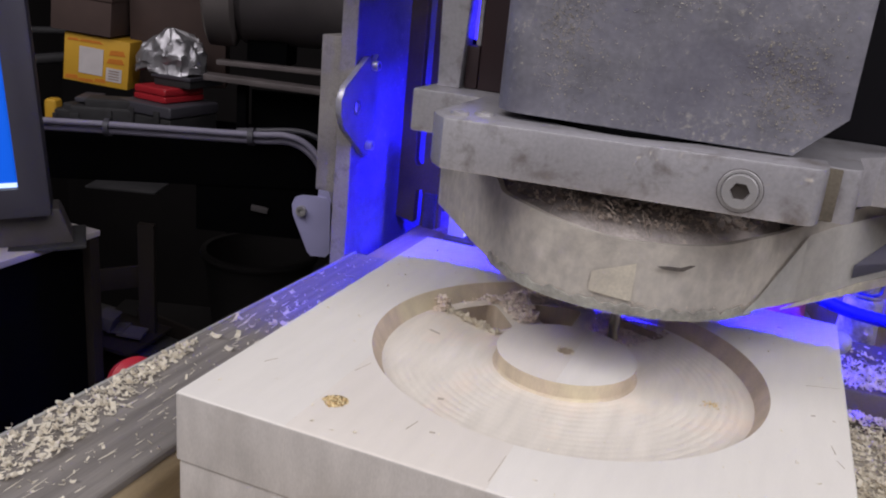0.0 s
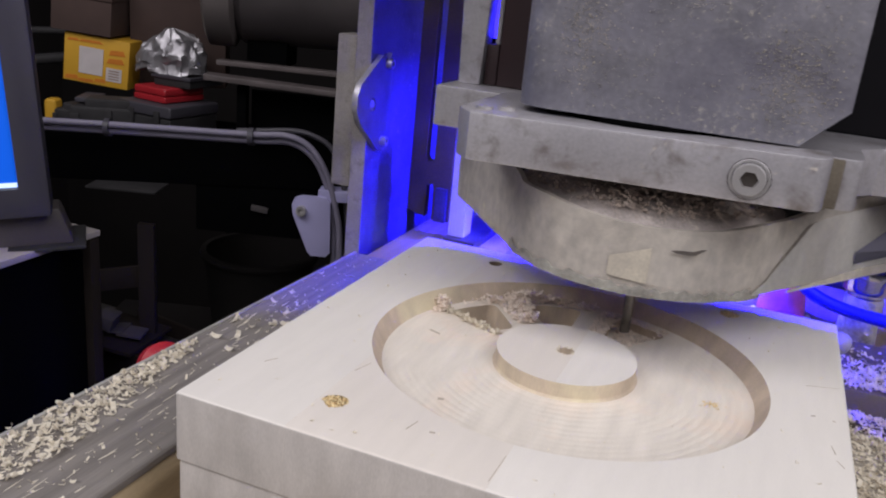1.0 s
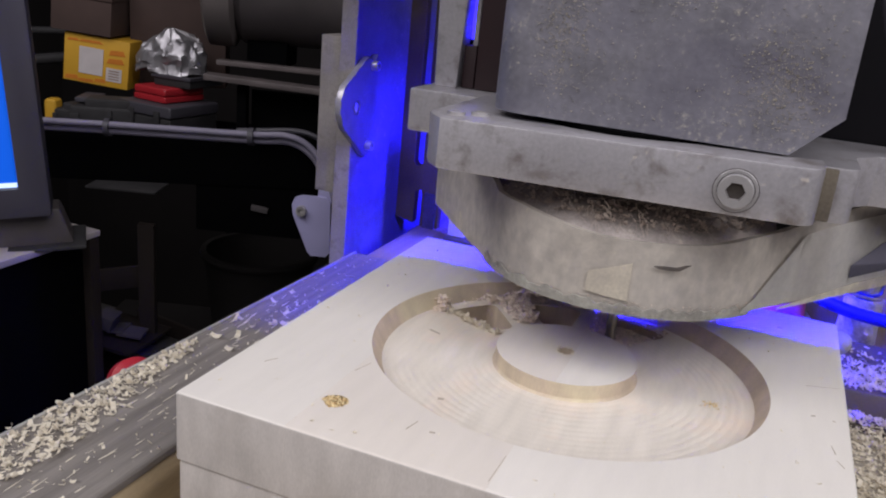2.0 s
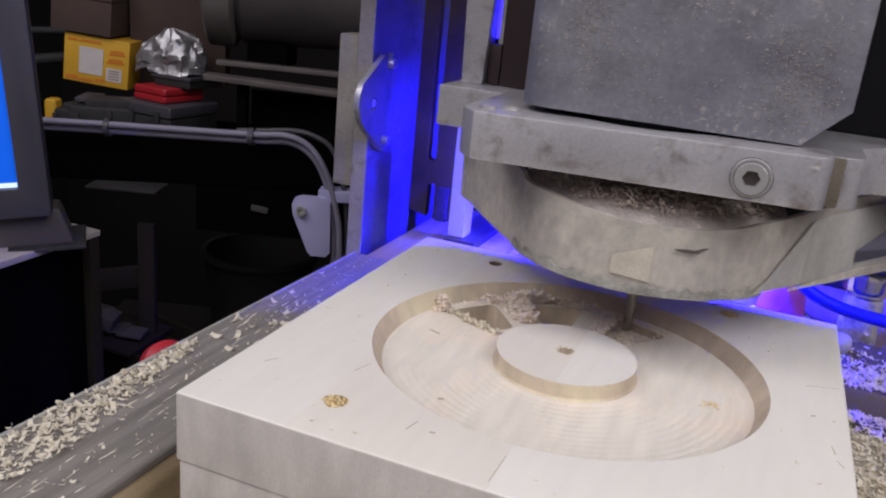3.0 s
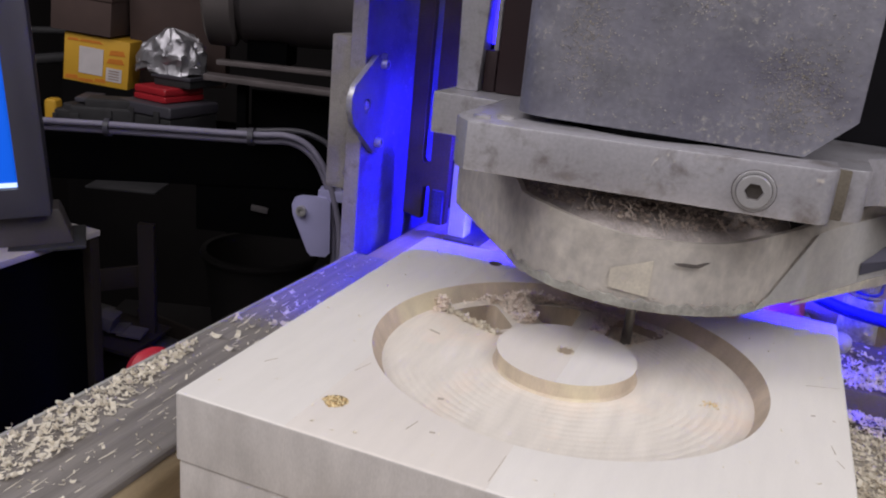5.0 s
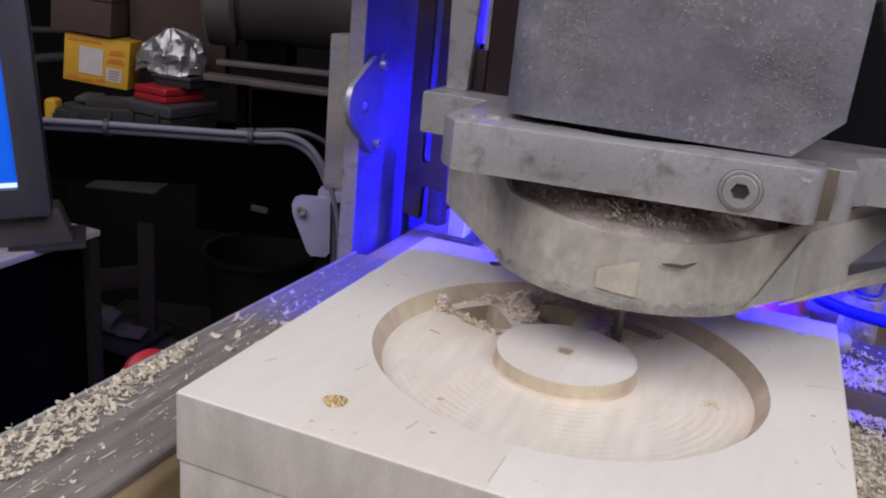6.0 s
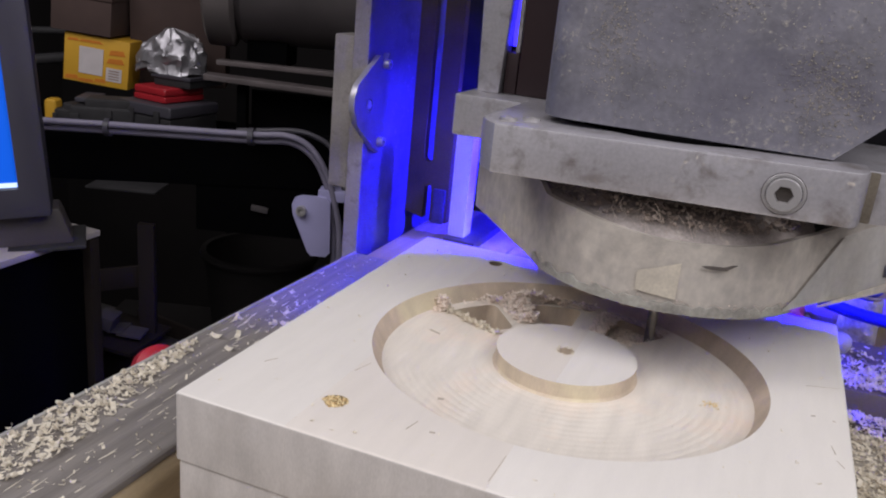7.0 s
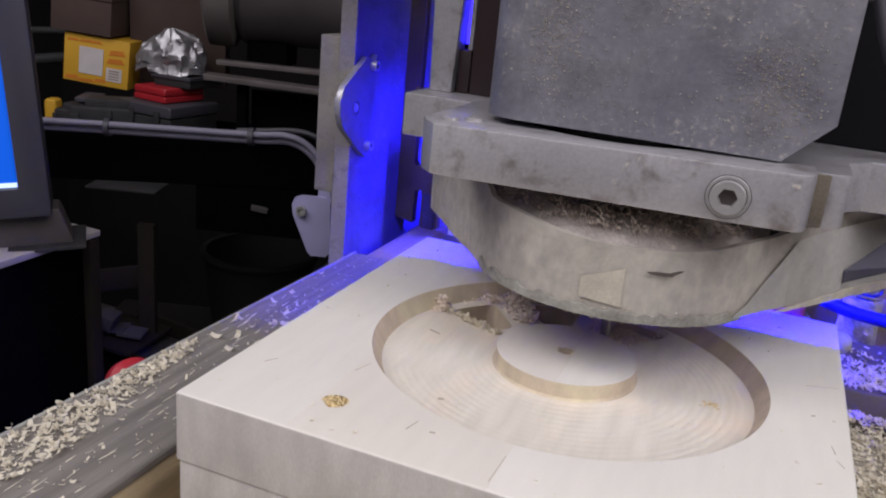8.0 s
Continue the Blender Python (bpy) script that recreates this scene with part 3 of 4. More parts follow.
            if k < 0.3:
                x, z = r.gauss(-0.16, 0.09), r.gauss(1.62, 0.16)
            elif k < 0.68:
                x, z = r.gauss(0.8, 0.1), r.gauss(1.49, 0.11)
            elif k < 0.76:
                x, z = r.gauss(0.37, 0.06), r.gauss(1.84, 0.05)
            else:
                x, z = r.uniform(-0.28, 1.0), 1.24 + 0.9 * r.random()
            if -0.29 < x < min(1.04, 0.84 + 1.03 * (z - 1.2)) and 1.22 < z < 2.4 and ((x - 0.44) / 0.09) ** 2 + ((z - 1.64) / 0.13) ** 2 > 1:
                return x, 0.149, z

    def far_rail(r):
        return r.uniform(-2.4, -1.9), r.uniform(-0.2, 1.9), -0.6

    strands("dust_strands", "fine pale fibres hanging over the spindle nose", 60, HEAD)
    shavings("rim_dust", "pale dust clinging to the shield's lower rim", 900, rim_dust, TANDUST, (0.004, 0.016), 14, HEAD)
    shavings("housing_dust", "fine yellowish chips clinging to the motor housing", 3000, housing_dust, HOUSEDUST, (0.005, 0.016), 17, HEAD)
    shavings("large_shavings", "larger pale flakes lying on the rail", 22, far_rail, SHAVING, (0.06, 0.13), 15)
    shavings("hole_shavings", "yellowish dust packed in the drilled hole", 520, hole_fill, YELLOWDUST, (0.01, 0.026), 11)
    shavings("packed_shavings", "yellowish dust packed in the far drilled hole", 520, far_hole_fill, YELLOWDUST, (0.01, 0.026), 16)
    shavings("spot_shavings", "small yellow chips pressed into the recess", 45, recess_spot, YELLOWDUST, (0.008, 0.022), 18)
    shavings("hub_shavings", "ragged pale fibres round the hub hole", 60, hub_hole, SHAVING, (0.008, 0.026), 19)
    slivers("rail_slivers", "thin pale slivers lying along the rail", 130)
    shavings("rail_shavings", "pale curled wood shavings heaped on the rail", 1500, rail_edge, SHAVING, (0.018, 0.07), 2)
    shavings("loose_shavings", "scattered pale shavings on the rail", 420, rail_top, SHAVING, (0.008, 0.045), 3)
    shavings("bed_shavings", "thick layer of pale shavings on the bed", 8500, right_bed, SHAVING, (0.02, 0.06), 4)
    shavings("bar_shavings", "pale shavings on the crossbar", 2300, right_bar, SHAVING, (0.02, 0.06), 5)
    shavings("foot_shavings", "pale shavings on the crossbar foot", 1000, right_foot, SHAVING, (0.02, 0.06), 6)
    shavings("gap_shavings", "shavings beside the block", 160, left_gap, SHAVING, (0.02, 0.06), 7)
    shavings("recess_shavings", "pinkish fine curls heaped in the recess", 1000, arc_heap, SAWDUST, (0.022, 0.055), 8)
    shavings("slot_shavings", "fine curls along the milled slot", 210, slot_front, SHAVING, (0.022, 0.055), 9)
    shavings("pocket_shavings", "brown dust and chips in the pocket being cut", 1300, pocket, SAWDUST, (0.012, 0.03), 10)


# ---- milling head ----
AX, AY = 0.185, 0.743


def build_head():
    head = thing("milling_head", "grey milling spindle in an aluminium clamp with a milky dust shield", "milling head")
    inner = [(AX + 0.63 * math.cos(radians(a)), AY + 0.63 * math.sin(radians(a))) for a in range(-40, -185, -8)]
    jaw = [(-0.64, -0.05), (0.952, -0.05), (0.982, -0.043), (1.012, -0.018), (1.025, 0.02), (1.02, 0.2), (0.8, 0.22)] + inner + \
          [(-0.46, 0.95), (-0.76, 0.95), (-0.76, 0.12), (-0.72, 0.04)]
    jaw_bm = prism(jaw, 0.922, 1.165, 0.012)
    for v in jaw_bm.verts:
        v.co.z += 0.021 * (v.co.x + 0.65)
    part("clamp_jaw", jaw_bm, ALU, head, "scuffed bright aluminium clamp jaw")
    back = [(0.82, 0.36), (1.085, 0.34), (1.125, 0.342), (1.16, 0.354), (1.182, 0.376), (1.19, 0.41), (1.19, 0.72), (1.3, 0.86), (1.75, 0.95), (1.75, 1.25), (-1.19, 1.25),
            (-1.19, 0.83), (-0.78, 0.83), (-0.78, 0.96), (-0.4, 0.97)] + [(AX + 0.63 * math.cos(radians(a)), AY + 0.63 * math.sin(radians(a))) for a in range(160, -38, -9)]
    part("clamp_back", prism(back, 0.905, 1.155, 0.012), ALU, head, "aluminium clamp bracket")
    # Dark block carries the clamp gap's shade along with its dirt.
    part("gap_shade_grime", box(0.95, 1.1, 0.315, 0.339, 0.91, 1.15, 0.01), SHADEDGAP, head, "dark block for the shaded, grimy clamp gap")
    sx, sz = 0.703, 1.059
    screw = part("clamp_screw", turn(socket_screw(0.074, 0.05), rot(90, 0, 0, sx, -0.03, sz)), STEEL, head, "steel socket-head screw")
    part("washer", turn(lathe([(0.077, 0), (0.089, 0), (0.091, 0.006), (0.088, 0.012), (0.077, 0.012)], 40, True), rot(90, 0, 0, sx, -0.048, sz)), STEEL, screw)
    # Dark ring stands in for the shade between screw head and clamp.
    part("screw_hole", turn(lathe([(0.066, 0), (0.094, 0), (0.094, 0.003), (0.066, 0.003)], 40, True), rot(90, 0, 0, sx, -0.0485, sz)), GRIMESHADE, screw, "dark ring for the shaded gap round the screw")
    # Dark disc holds the shade at the bottom of the socket.
    part("hex_socket", turn(lathe([(0, 0), (0.041, 0), (0.041, 0.004), (0, 0.004)], 6), rot(90, 0, 0, sx, -0.0495, sz)), DARKSTEEL, screw, "dark hexagon socket")
    for x, y in ((-0.62, 0.1), (-0.52, 0.17)):
        part("top_screw", turn(socket_screw(0.045, 0.02), rot(0, 0, 0, x, y, 1.163)), STEEL, head)
    body = prism([(-0.3, 0.15), (1.06, 0.15), (1.06, 1.25), (-0.5, 1.25), (-0.5, 0.36), (-0.492, 0.29), (-0.468, 0.23), (-0.425, 0.187), (-0.37, 0.16)], 1.205, 3.4)
    cut = bmesh.ops.bisect_plane(body, geom=body.verts[:] + body.edges[:] + body.faces[:], plane_co=(0.87, 0, 1.2), plane_no=(1, 0, -1.03), clear_outer=True)
    bmesh.ops.holes_fill(body, edges=[e for e in body.edges if e.is_boundary], sides=0)
    part("spindle_housing", body, CAST, head, "dusty dark grey cast motor housing", 25)
    part("spindle_nose", turn(lathe([(0, 1.07), (0.5, 1.07), (0.5, 0.72), (0.46, 0.66), (0.3, 0.64), (0.3, 0.52), (0.12, 0.5), (0.1, 0.42), (0, 0.42)], 48),
                              rot(0, 0, 0, AX, AY, 0)), BLACKDUST, head, "black spindle nose caked with dust")
    # Black holds the shade in the gap between housing and clamp.
    part("nose_flange", turn(lathe([(0, 1.2), (0.62, 1.2), (0.62, 1.1), (0.5, 1.075), (0, 1.075)], 48), rot(0, 0, 0, AX, AY, 0)), BLACK, head, "spindle flange blackened for the shaded gap")
    part("collar", turn(lathe([(0.5, 0.7), (0.728, 0.7), (0.728, 0.745), (0.7, 0.775), (0.6, 0.85), (0.5, 0.86)], 48, True), rot(0, 0, 0, AX, AY, 0)), BLACKDUST, head)
    # end mill with two helical flutes
    bit = bmesh.new()
    n, rings = 16, []
    for k in range(61):
        z = -0.112 + 0.56 * k / 60
        flute = max(0.0, min(1.0, (0.02 - z) / 0.06))
        rings.append([bit.verts.new((AX + 0.03 * (1 - 0.35 * flute * max(0, math.cos(2 * (a + z * 20))) ** 2) * math.cos(a),
                                     AY + 0.03 * (1 - 0.35 * flute * max(0, math.cos(2 * (a + z * 20))) ** 2) * math.sin(a), z)) for a in [2 * math.pi * i / n for i in range(n)]])
    for a, b in zip(rings, rings[1:]):
        for i in range(n):
            bit.faces.new((a[i], a[(i + 1) % n], b[(i + 1) % n], b[i]))
    bit.faces.new(rings[0][::-1])
    bit.faces.new(rings[-1])
    part("end_mill", bit, TOOLSTEEL, head, "thin steel end mill", 60)

    # dust shield: a bent sheet, round in front, with straight wings
    plan = [Vector((-1.1, 1.16)), Vector((-0.88, 0.87)), Vector((-0.65, 0.57)), Vector((-0.47, 0.34))] + \
           [Vector(q) for q in arc(AX, AY, 0.765, 218, 322, 22)] + [Vector((0.93, 0.5)), Vector((1.12, 0.76)), Vector((1.31, 1.04)), Vector((1.52, 1.35)), Vector((1.73, 1.66))]
    sheet = bmesh.new()
    rows = []
    for i, v in enumerate(plan):
        a, b = plan[max(i - 1, 0)], plan[min(i + 1, len(plan) - 1)]
        nrm = Vector((b.y - a.y, a.x - b.x)).normalized()
        s = i / (len(plan) - 1)
        top = 0.79 - 0.045 * math.sin(math.pi * max(0.0, min(1.0, (s - 0.25) / 0.65))) + (0.14 * max(0, 1 - i / 4) if i < 4 else 0) + 0.16 * max(0, i - (len(plan) - 5)) / 4
        col = []
        for k in range(7):
            z = 0.4 + (top - 0.4) * k / 6
            bulge = 0.004 * math.sin(i * 0.7 + k * 0.6)
            col.append((sheet.verts.new((v.x + nrm.x * bulge, v.y + nrm.y * bulge, z + 0.003 * math.sin(i * 1.7) * (k == 0))),
                        sheet.verts.new((v.x + nrm.x * (bulge - 0.03), v.y + nrm.y * (bulge - 0.03), z))))
        rows.append(col)
    for a, b in zip(rows, rows[1:]):
        for k in range(6):
            for side in (0, 1):
                sheet.faces.new((a[k][side], b[k][side], b[k + 1][side], a[k + 1][side]))
        for k in (0, 6):
            sheet.faces.new((a[k][0], b[k][0], b[k][1], a[k][1]))
    for c in (rows[0], rows[-1]):
        for k in range(6):
            sheet.faces.new((c[k][0], c[k + 1][0], c[k + 1][1], c[k][1]))
    shield = part("dust_shield", sheet, MILKY, head, "milky dusty plastic dust shield", 12)
    tape = bmesh.new()
    strip = []
    for k in range(9):
        a = radians(267 + 1.8 * k)
        low, high = 0.48 - 0.002 * k, 0.575 + 0.009 * k
        strip.append([tape.verts.new((AX + r * math.cos(a), AY + r * math.sin(a), z)) for r, z in ((0.7735, low), (0.7735, high), (0.770, high), (0.770, low))])
    for a, b in zip(strip, strip[1:]):
        for k in range(4):
            tape.faces.new((a[k], b[k], b[(k + 1) % 4], a[(k + 1) % 4]))
    tape.faces.new(strip[0])
    tape.faces.new(strip[-1][::-1])
    part("tape_patch", tape, TAPE, shield, "yellowed strip of tape", 60)

    band = bmesh.new()
    strip = []
    for k in range(45):
        a = radians(212 + 2.7 * k)
        high = 0.437 + 0.01 * math.sin(k * 1.3) + 0.009 * math.sin(k * 3.1) + 0.006 * math.sin(k * 7.7)
        strip.append([band.verts.new((AX + r * math.cos(a), AY + r * math.sin(a), z)) for r, z in ((0.775, 0.393), (0.774, high), (0.769, high + 0.002), (0.769, 0.393))])
    for a, b in zip(strip, strip[1:]):
        for k in range(4):
            band.faces.new((a[k], b[k], b[(k + 1) % 4], a[(k + 1) % 4]))
    band.faces.new(strip[0])
    band.faces.new(strip[-1][::-1])
    part("rim_band", band, RIMGRIME, shield, "grimy dust-caked lower rim", 60)
    part("scuff", turn(prism([(-0.085, 0.0), (-0.06, -0.012), (0.0, -0.016), (0.035, -0.014), (0.085, 0.018), (0.06, 0.016), (0.02, 0.002), (-0.04, 0.004)], 0, 0.004), rot(90, 0, 22, 0.505, 0.028, 0.652)), GRIMESHADE, shield, "small dark scuff")
    flap = bmesh.new()
    cols = []
    for i, (x, y, low, high) in enumerate(((0.825, 0.3, 0.41, 0.425), (0.875, 0.376, 0.412, 0.475), (0.915, 0.434, 0.414, 0.545), (0.98, 0.52, 0.416, 0.65), (1.05, 0.625, 0.418, 0.765), (1.15, 0.765, 0.42, 0.79), (1.33, 1.03, 0.42, 0.81), (1.54, 1.34, 0.42, 0.83), (1.75, 1.65, 0.42, 0.85))):
        cols.append((flap.verts.new((x, y, low)), flap.verts.new((x, y, high))))
    for a, b in zip(cols, cols[1:]):
        flap.faces.new((a[0], b[0], b[1], a[1]))
    bmesh.ops.solidify(flap, geom=flap.faces[:], thickness=0.008)
    film = bmesh.new()
    film.faces.new([film.verts.new(q) for q in ((1.315, 0.995, 0.49), (1.31, 0.985, 0.56), (1.5, 1.265, 0.68), (1.74, 1.615, 0.7), (1.74, 1.615, 0.5))])
    bmesh.ops.solidify(film, geom=film.faces[:], thickness=0.006)
    part("clear_film", film, SMOKY, shield, "dark see-through film set in the flap", 60)
    lip = bmesh.new()
    ends = [[lip.verts.new((x, y, z)) for y, z in ((yy + 0.004, 0.402), (yy - 0.006, 0.404), (yy - 0.004, 0.46), (yy + 0.004, 0.46))] for x, yy in ((0.985, 0.495), (1.36, 1.042), (1.755, 1.625))]
    for v in ends[0]:
        v.co.z = 0.404 + 0.15 * (v.co.z - 0.402)
    for a, b in zip(ends, ends[1:]):
        for k in range(4):
            lip.faces.new((a[k], b[k], b[(k + 1) % 4], a[(k + 1) % 4]))
    lip.faces.new(ends[0])
    lip.faces.new(ends[-1][::-1])
    part("folded_lip", lip, MILKY, shield, "pale folded lower lip", 60)
    part("shield_flap", flap, CLEARISH, shield, "overlapping milky plastic flap", 60)

    # vertical slide behind the spindle
    post = box(-1.14, -1.0, 1.06, 1.2, 1.155, 3.4, 0.012)
    for v in post.verts:
        v.co.x += (v.co.z - 1.155) * (0.05 if v.co.x > -1.07 else -0.03)
    part("slide_post", post, ALU, head, "tapered aluminium slide post")
    # Black plate puts the shade of the post's right side into colour.
    part("post_shade_side", box(-1.12, -0.99, 1.202, 1.42, 1.155, 3.4, 0.01), BLACK, head, "black plate standing for the post's shaded side")
    part("slot_edge", box(-0.94, -0.91, 1.12, 1.24, 1.41, 3.4, 0.008), ALU, head, "bright edge of the slot")
    # Unseen lower part added to block the blue lamp; right part fills unlit background.
    part("slide_plate", join(box(-0.88, 1.25, 1.255, 1.34, 0.3, 0.96), box(-0.88, 1.8, 1.255, 1.34, 0.961, 3.4)), DARKPLATE, head, "dark plate screening the blue lamp behind the spindle")
    # Added glow stands in for blue light showing through the slot.
    part("slot_glow", box(-0.985, -0.942, 1.2, 1.215, 1.44, 3.35), LEDSLOT, head, "glowing strip standing for the blue light through the slot")
    part("slide_foot", box(-0.985, -0.905, 1.1, 1.25, 1.157, 1.41, 0.01), MAROON, head)
    part("slide_column", box(-0.9, -0.62, 1.1, 1.25, 1.157, 3.4, 0.01), MAROON, head, "dark red slide column")
    part("motor_cable", tube([(1.3, 0.95, 3.3), (1.10, 0.95, 2.06), (1.16, 0.95, 1.90), (1.22, 0.95, 1.74), (1.29, 0.95, 1.60), (1.39, 0.95, 1.44), (1.75, 1.0, 1.2)], 0.03), GREYPLASTIC, head, "dark grey motor cable")
    return head


# ---- gantry ----
def build_gantry():
    g = thing("gantry", "grey steel gantry of the milling machine lit by a blue lamp", "gantry")
    side = prism([(2.88, -1.5), (5.3, -1.5), (5.3, 2.8), (2.88, 2.8)], 0, 0.15)
    # the outline was laid out in y and z; stand it up
    m = Matrix(((0, 0, 1, -2.82), (1, 0, 0, 0), (0, 1, 0, 0), (0, 0, 0, 1)))
    turn(side, m)
    # Paler strip gives the front edge the white light the plate misses.
    part("lit_front_edge", box(-2.82, -2.67, 2.865, 2.879, -1.5, 2.8), EDGEMETAL, g, "paler strip for the lit front edge")
    part("side_plate", side, GANTRYPAINT, g, "upright side plate")
    web = carve(prism([(-2.667, -0.62), (-2.47, -0.66), (-2.38, -0.95), (-2.2, -0.95), (-2.2, 2.8), (-2.667, 2.8)], 0, 0.1),
                [prism([(-2.505, -0.02), (-2.48, -0.06), (-2.43, -0.06), (-2.405, -0.03), (-2.405, 2.5), (-2.505, 2.5)], -0.2, 0.3),
                 prism([(-2.475, -0.74), (-2.47, -0.32), (-2.4, -0.3), (-2.385, -0.36), (-2.385, -0.75)], -0.2, 0.3)])
    turn(web, Matrix(((1, 0, 0, 0), (0, 0, 1, 3.95), (0, 1, 0, 0), (0, 0, 0, 1))))
    part("cross_web", web, WEBBROWN, g, "slotted web browned to look unlit by the blue lamp")
    part("web_rib", box(-2.35, -2.22, 3.9, 3.948, -0.95, -0.32, 0.01), GRIMESHADE, g, "grimy stiffening rib")
    part("cover_plate", box(-3.03, -2.84, 2.9, 3.2, -0.2, 1.2, 0.01), EDGEMETAL, g, "grey cover plate")
    lug = carve(turn(prism([(2.93 + 0.36 * 0.9 - 0.02, 1.0), (3.28, 1.06), (3.33, 1.0), (3.28, 0.2), (3.2, 0.14), (3.1, 0.18), (2.72, 0.46), (2.64, 0.6), (2.64, 0.72), (2.7, 0.82), (3.1, 1.05)], 0, 0.06, 0.008),
                            Matrix(((0, 0, 1, -2.667), (1, 0, 0, 0), (0, 1, 0, 0), (0, 0, 0, 1)))),
                [turn(lathe([(0, -0.3), (0.06, -0.3), (0.06, 0.3), (0, 0.3)], 20), rot(0, 90, 0, -2.64, 2.93, 0.62))])
    turn(lug, rot(0, 0, 0, 0, -0.1, 0))
    # Face toned down like the plate; edges stay bright as if lit.
    for f in lug.faces:
        f.material_index = 1 if f.normal.x > 0.9 else 0
    flange = part("bearing_flange", lug, (ALU, GANTRYPAINT), g, "diamond-shaped bearing flange with a bright edge")
    for y, z in ((3.19, 0.97), (3.16, 0.26)):
        part("flange_bolt", turn(socket_screw(0.045, 0.06), rot(0, 90, 0, -2.61, y - 0.1, z)), STEEL, flange)
    part("shaft_end", turn(lathe([(0, 0), (0.045, 0), (0.045, 0.05), (0.03, 0.06), (0, 0.06)], 20), rot(0, 90, 0, -2.66, 2.83, 0.62)), STEEL, flange, "steel shaft end")
    part("crossbeam", box(-2.66, 4.0, 1.95, 2.8, 1.72, 3.2, 0.03), BLACK, g, "black crossbeam")
    # Unseen side walls added to keep the blue light off rail and bed.
    led = part("lamp_baffle", join(box(-0.85, 1.2, 1.46, 1.94, 1.55, 1.7), box(-0.38, -0.35, 1.46, 1.94, 1.15, 1.55), box(0.5, 0.53, 1.46, 1.94, 1.1, 1.55)), ALUDULL, g)
    part("led_strip", box(0.0, 0.3, 1.5, 1.9, 1.535, 1.548), LEDFRONT, led, "glowing blue light strip")
    # Unseen front lip added to stop blue light reaching forward.
    shade = part("rear_lamp_baffle", join(box(-1.05, 0.65, 3.36, 3.7, 1.06, 1.12), box(-1.05, 0.65, 3.36, 3.4, 0.76, 1.06)), ALUDULL, g)
    part("rear_led_strip", box(-1.0, 0.6, 3.46, 3.58, 1.04, 1.055), LEDMAT, shade, "glowing blue light strip")
    part("drive_knob", turn(lathe([(0, 0), (0.15, 0), (0.18, 0.04), (0.18, 0.16), (0.13, 0.22), (0, 0.24)], 32), rot(0, 60, -30, -3.05, 0.5, -1.15)), REDP, g, "red round knob")
    part("knob_arm", tube([(-3.02, 0.45, -1.12), (-3.0, 1.6, -1.2), (-2.84, 2.95, -1.2)], 0.05), BLACK, g)
    return g


# ---- back of the bed, under the blue lamp ----
def build_rear_things():
    fence = thing("rear_fence", "upright board plastered with pale chips under an added fill strip", "board")
    part("board", box(-1.05, 0.5, 3.3, 3.45, -0.68, 0.42, 0.02), CHIPBOARD, fence)
    # Unseen fill strip added to brighten the board, boxed in against spill.
    cover = part("strip_baffle", join(box(-1.05, 0.5, 2.9, 3.3, 0.4, 0.43), box(-1.05, 0.5, 2.9, 2.93, 0.24, 0.4), box(-1.09, -1.06, 2.9, 3.3, 0.1, 0.43), box(0.51, 0.54, 2.9, 3.3, 0.1, 0.43)), ALUDULL, fence)
    part("fence_fill_strip", box(-1.0, 0.45, 3.0, 3.08, 0.375, 0.39), LEDPALE, cover, "unseen pale blue fill strip")

    def stuck(r):
        return r.uniform(-1.04, 0.49), 3.285 + 0.01 * r.random(), r.uniform(-0.66, 0.3)

    shavings("chip_crust", "pale chips stuck to the board", 650, stuck, SHAVING, (0.015, 0.045), 21, fence)
    end = part("rear_end_plate", box(-2.6, 3.6, 4.75, 4.85, -0.68, 1.65, 0.01), ENDMETAL)
    tagged(end, "dull metal end plate of the machine bed", "plate")
    rib = part("end_ledge", box(0.9, 3.4, 4.4, 4.74, -0.68, -0.35, 0.02), ENDMETAL)
    tagged(rib, "dull metal ledge before the end plate", "ledge")
    post = part("square_post", box(0.71, 0.95, 3.25, 3.5, -0.68, 0.7, 0.015), SCUFFED)
    tagged(post, "white square post standing on the bed", "post")
    up = part("pale_upright", box(-1.945, -1.775, 3.3, 3.5, -0.599, 0.45, 0.01), WHITEPAINT)
    tagged(up, "pale enamelled upright catching blue light", "post")
    brace = part("floor_brace", box(-1.95, -1.63, 3.2, 4.72, -0.68, -0.6, 0.01), DARKSTEEL)
    tagged(brace, "dark steel bar lying along the bed", "bar")
    dome = thing("pink_dome", "translucent pink silicone dome with a dim plastic neck", "cap", at(1.12, 3.3, -0.68))
    part("dome_shell", lathe([(0.2, 0), (0.2, 0.05), (0.185, 0.18), (0.165, 0.28), (0.13, 0.33), (0.07, 0.35), (0, 0.352)], 32), PINK, dome)
    part("neck", lathe([(0.075, 0.35), (0.08, 0.4), (0.07, 0.52), (0.08, 0.53), (0.08, 0.58), (0, 0.58)], 24), GREYPLASTIC, dome)
    part("foot_ring", lathe([(0.205, 0), (0.25, 0), (0.25, 0.03), (0.215, 0.06), (0.205, 0.05)], 32, True), CLEARISH, dome, "clear plastic foot ring")
    cup = thing("steel_cup", "open steel tube with a chip-spattered sleeve standing on the bed", "tube", at(1.7, 3.12, -0.68))
    part("cup_body", lathe([(0.13, 0.0), (0.13, 0.38), (0.18, 0.42), (0.186, 0.46), (0.18, 0.5), (0.186, 0.54), (0.18, 0.58), (0.165, 0.592), (0.14, 0.57), (0.12, 0.3), (0.11, 0.05), (0.0, 0.05)], 40), CHROME, cup)
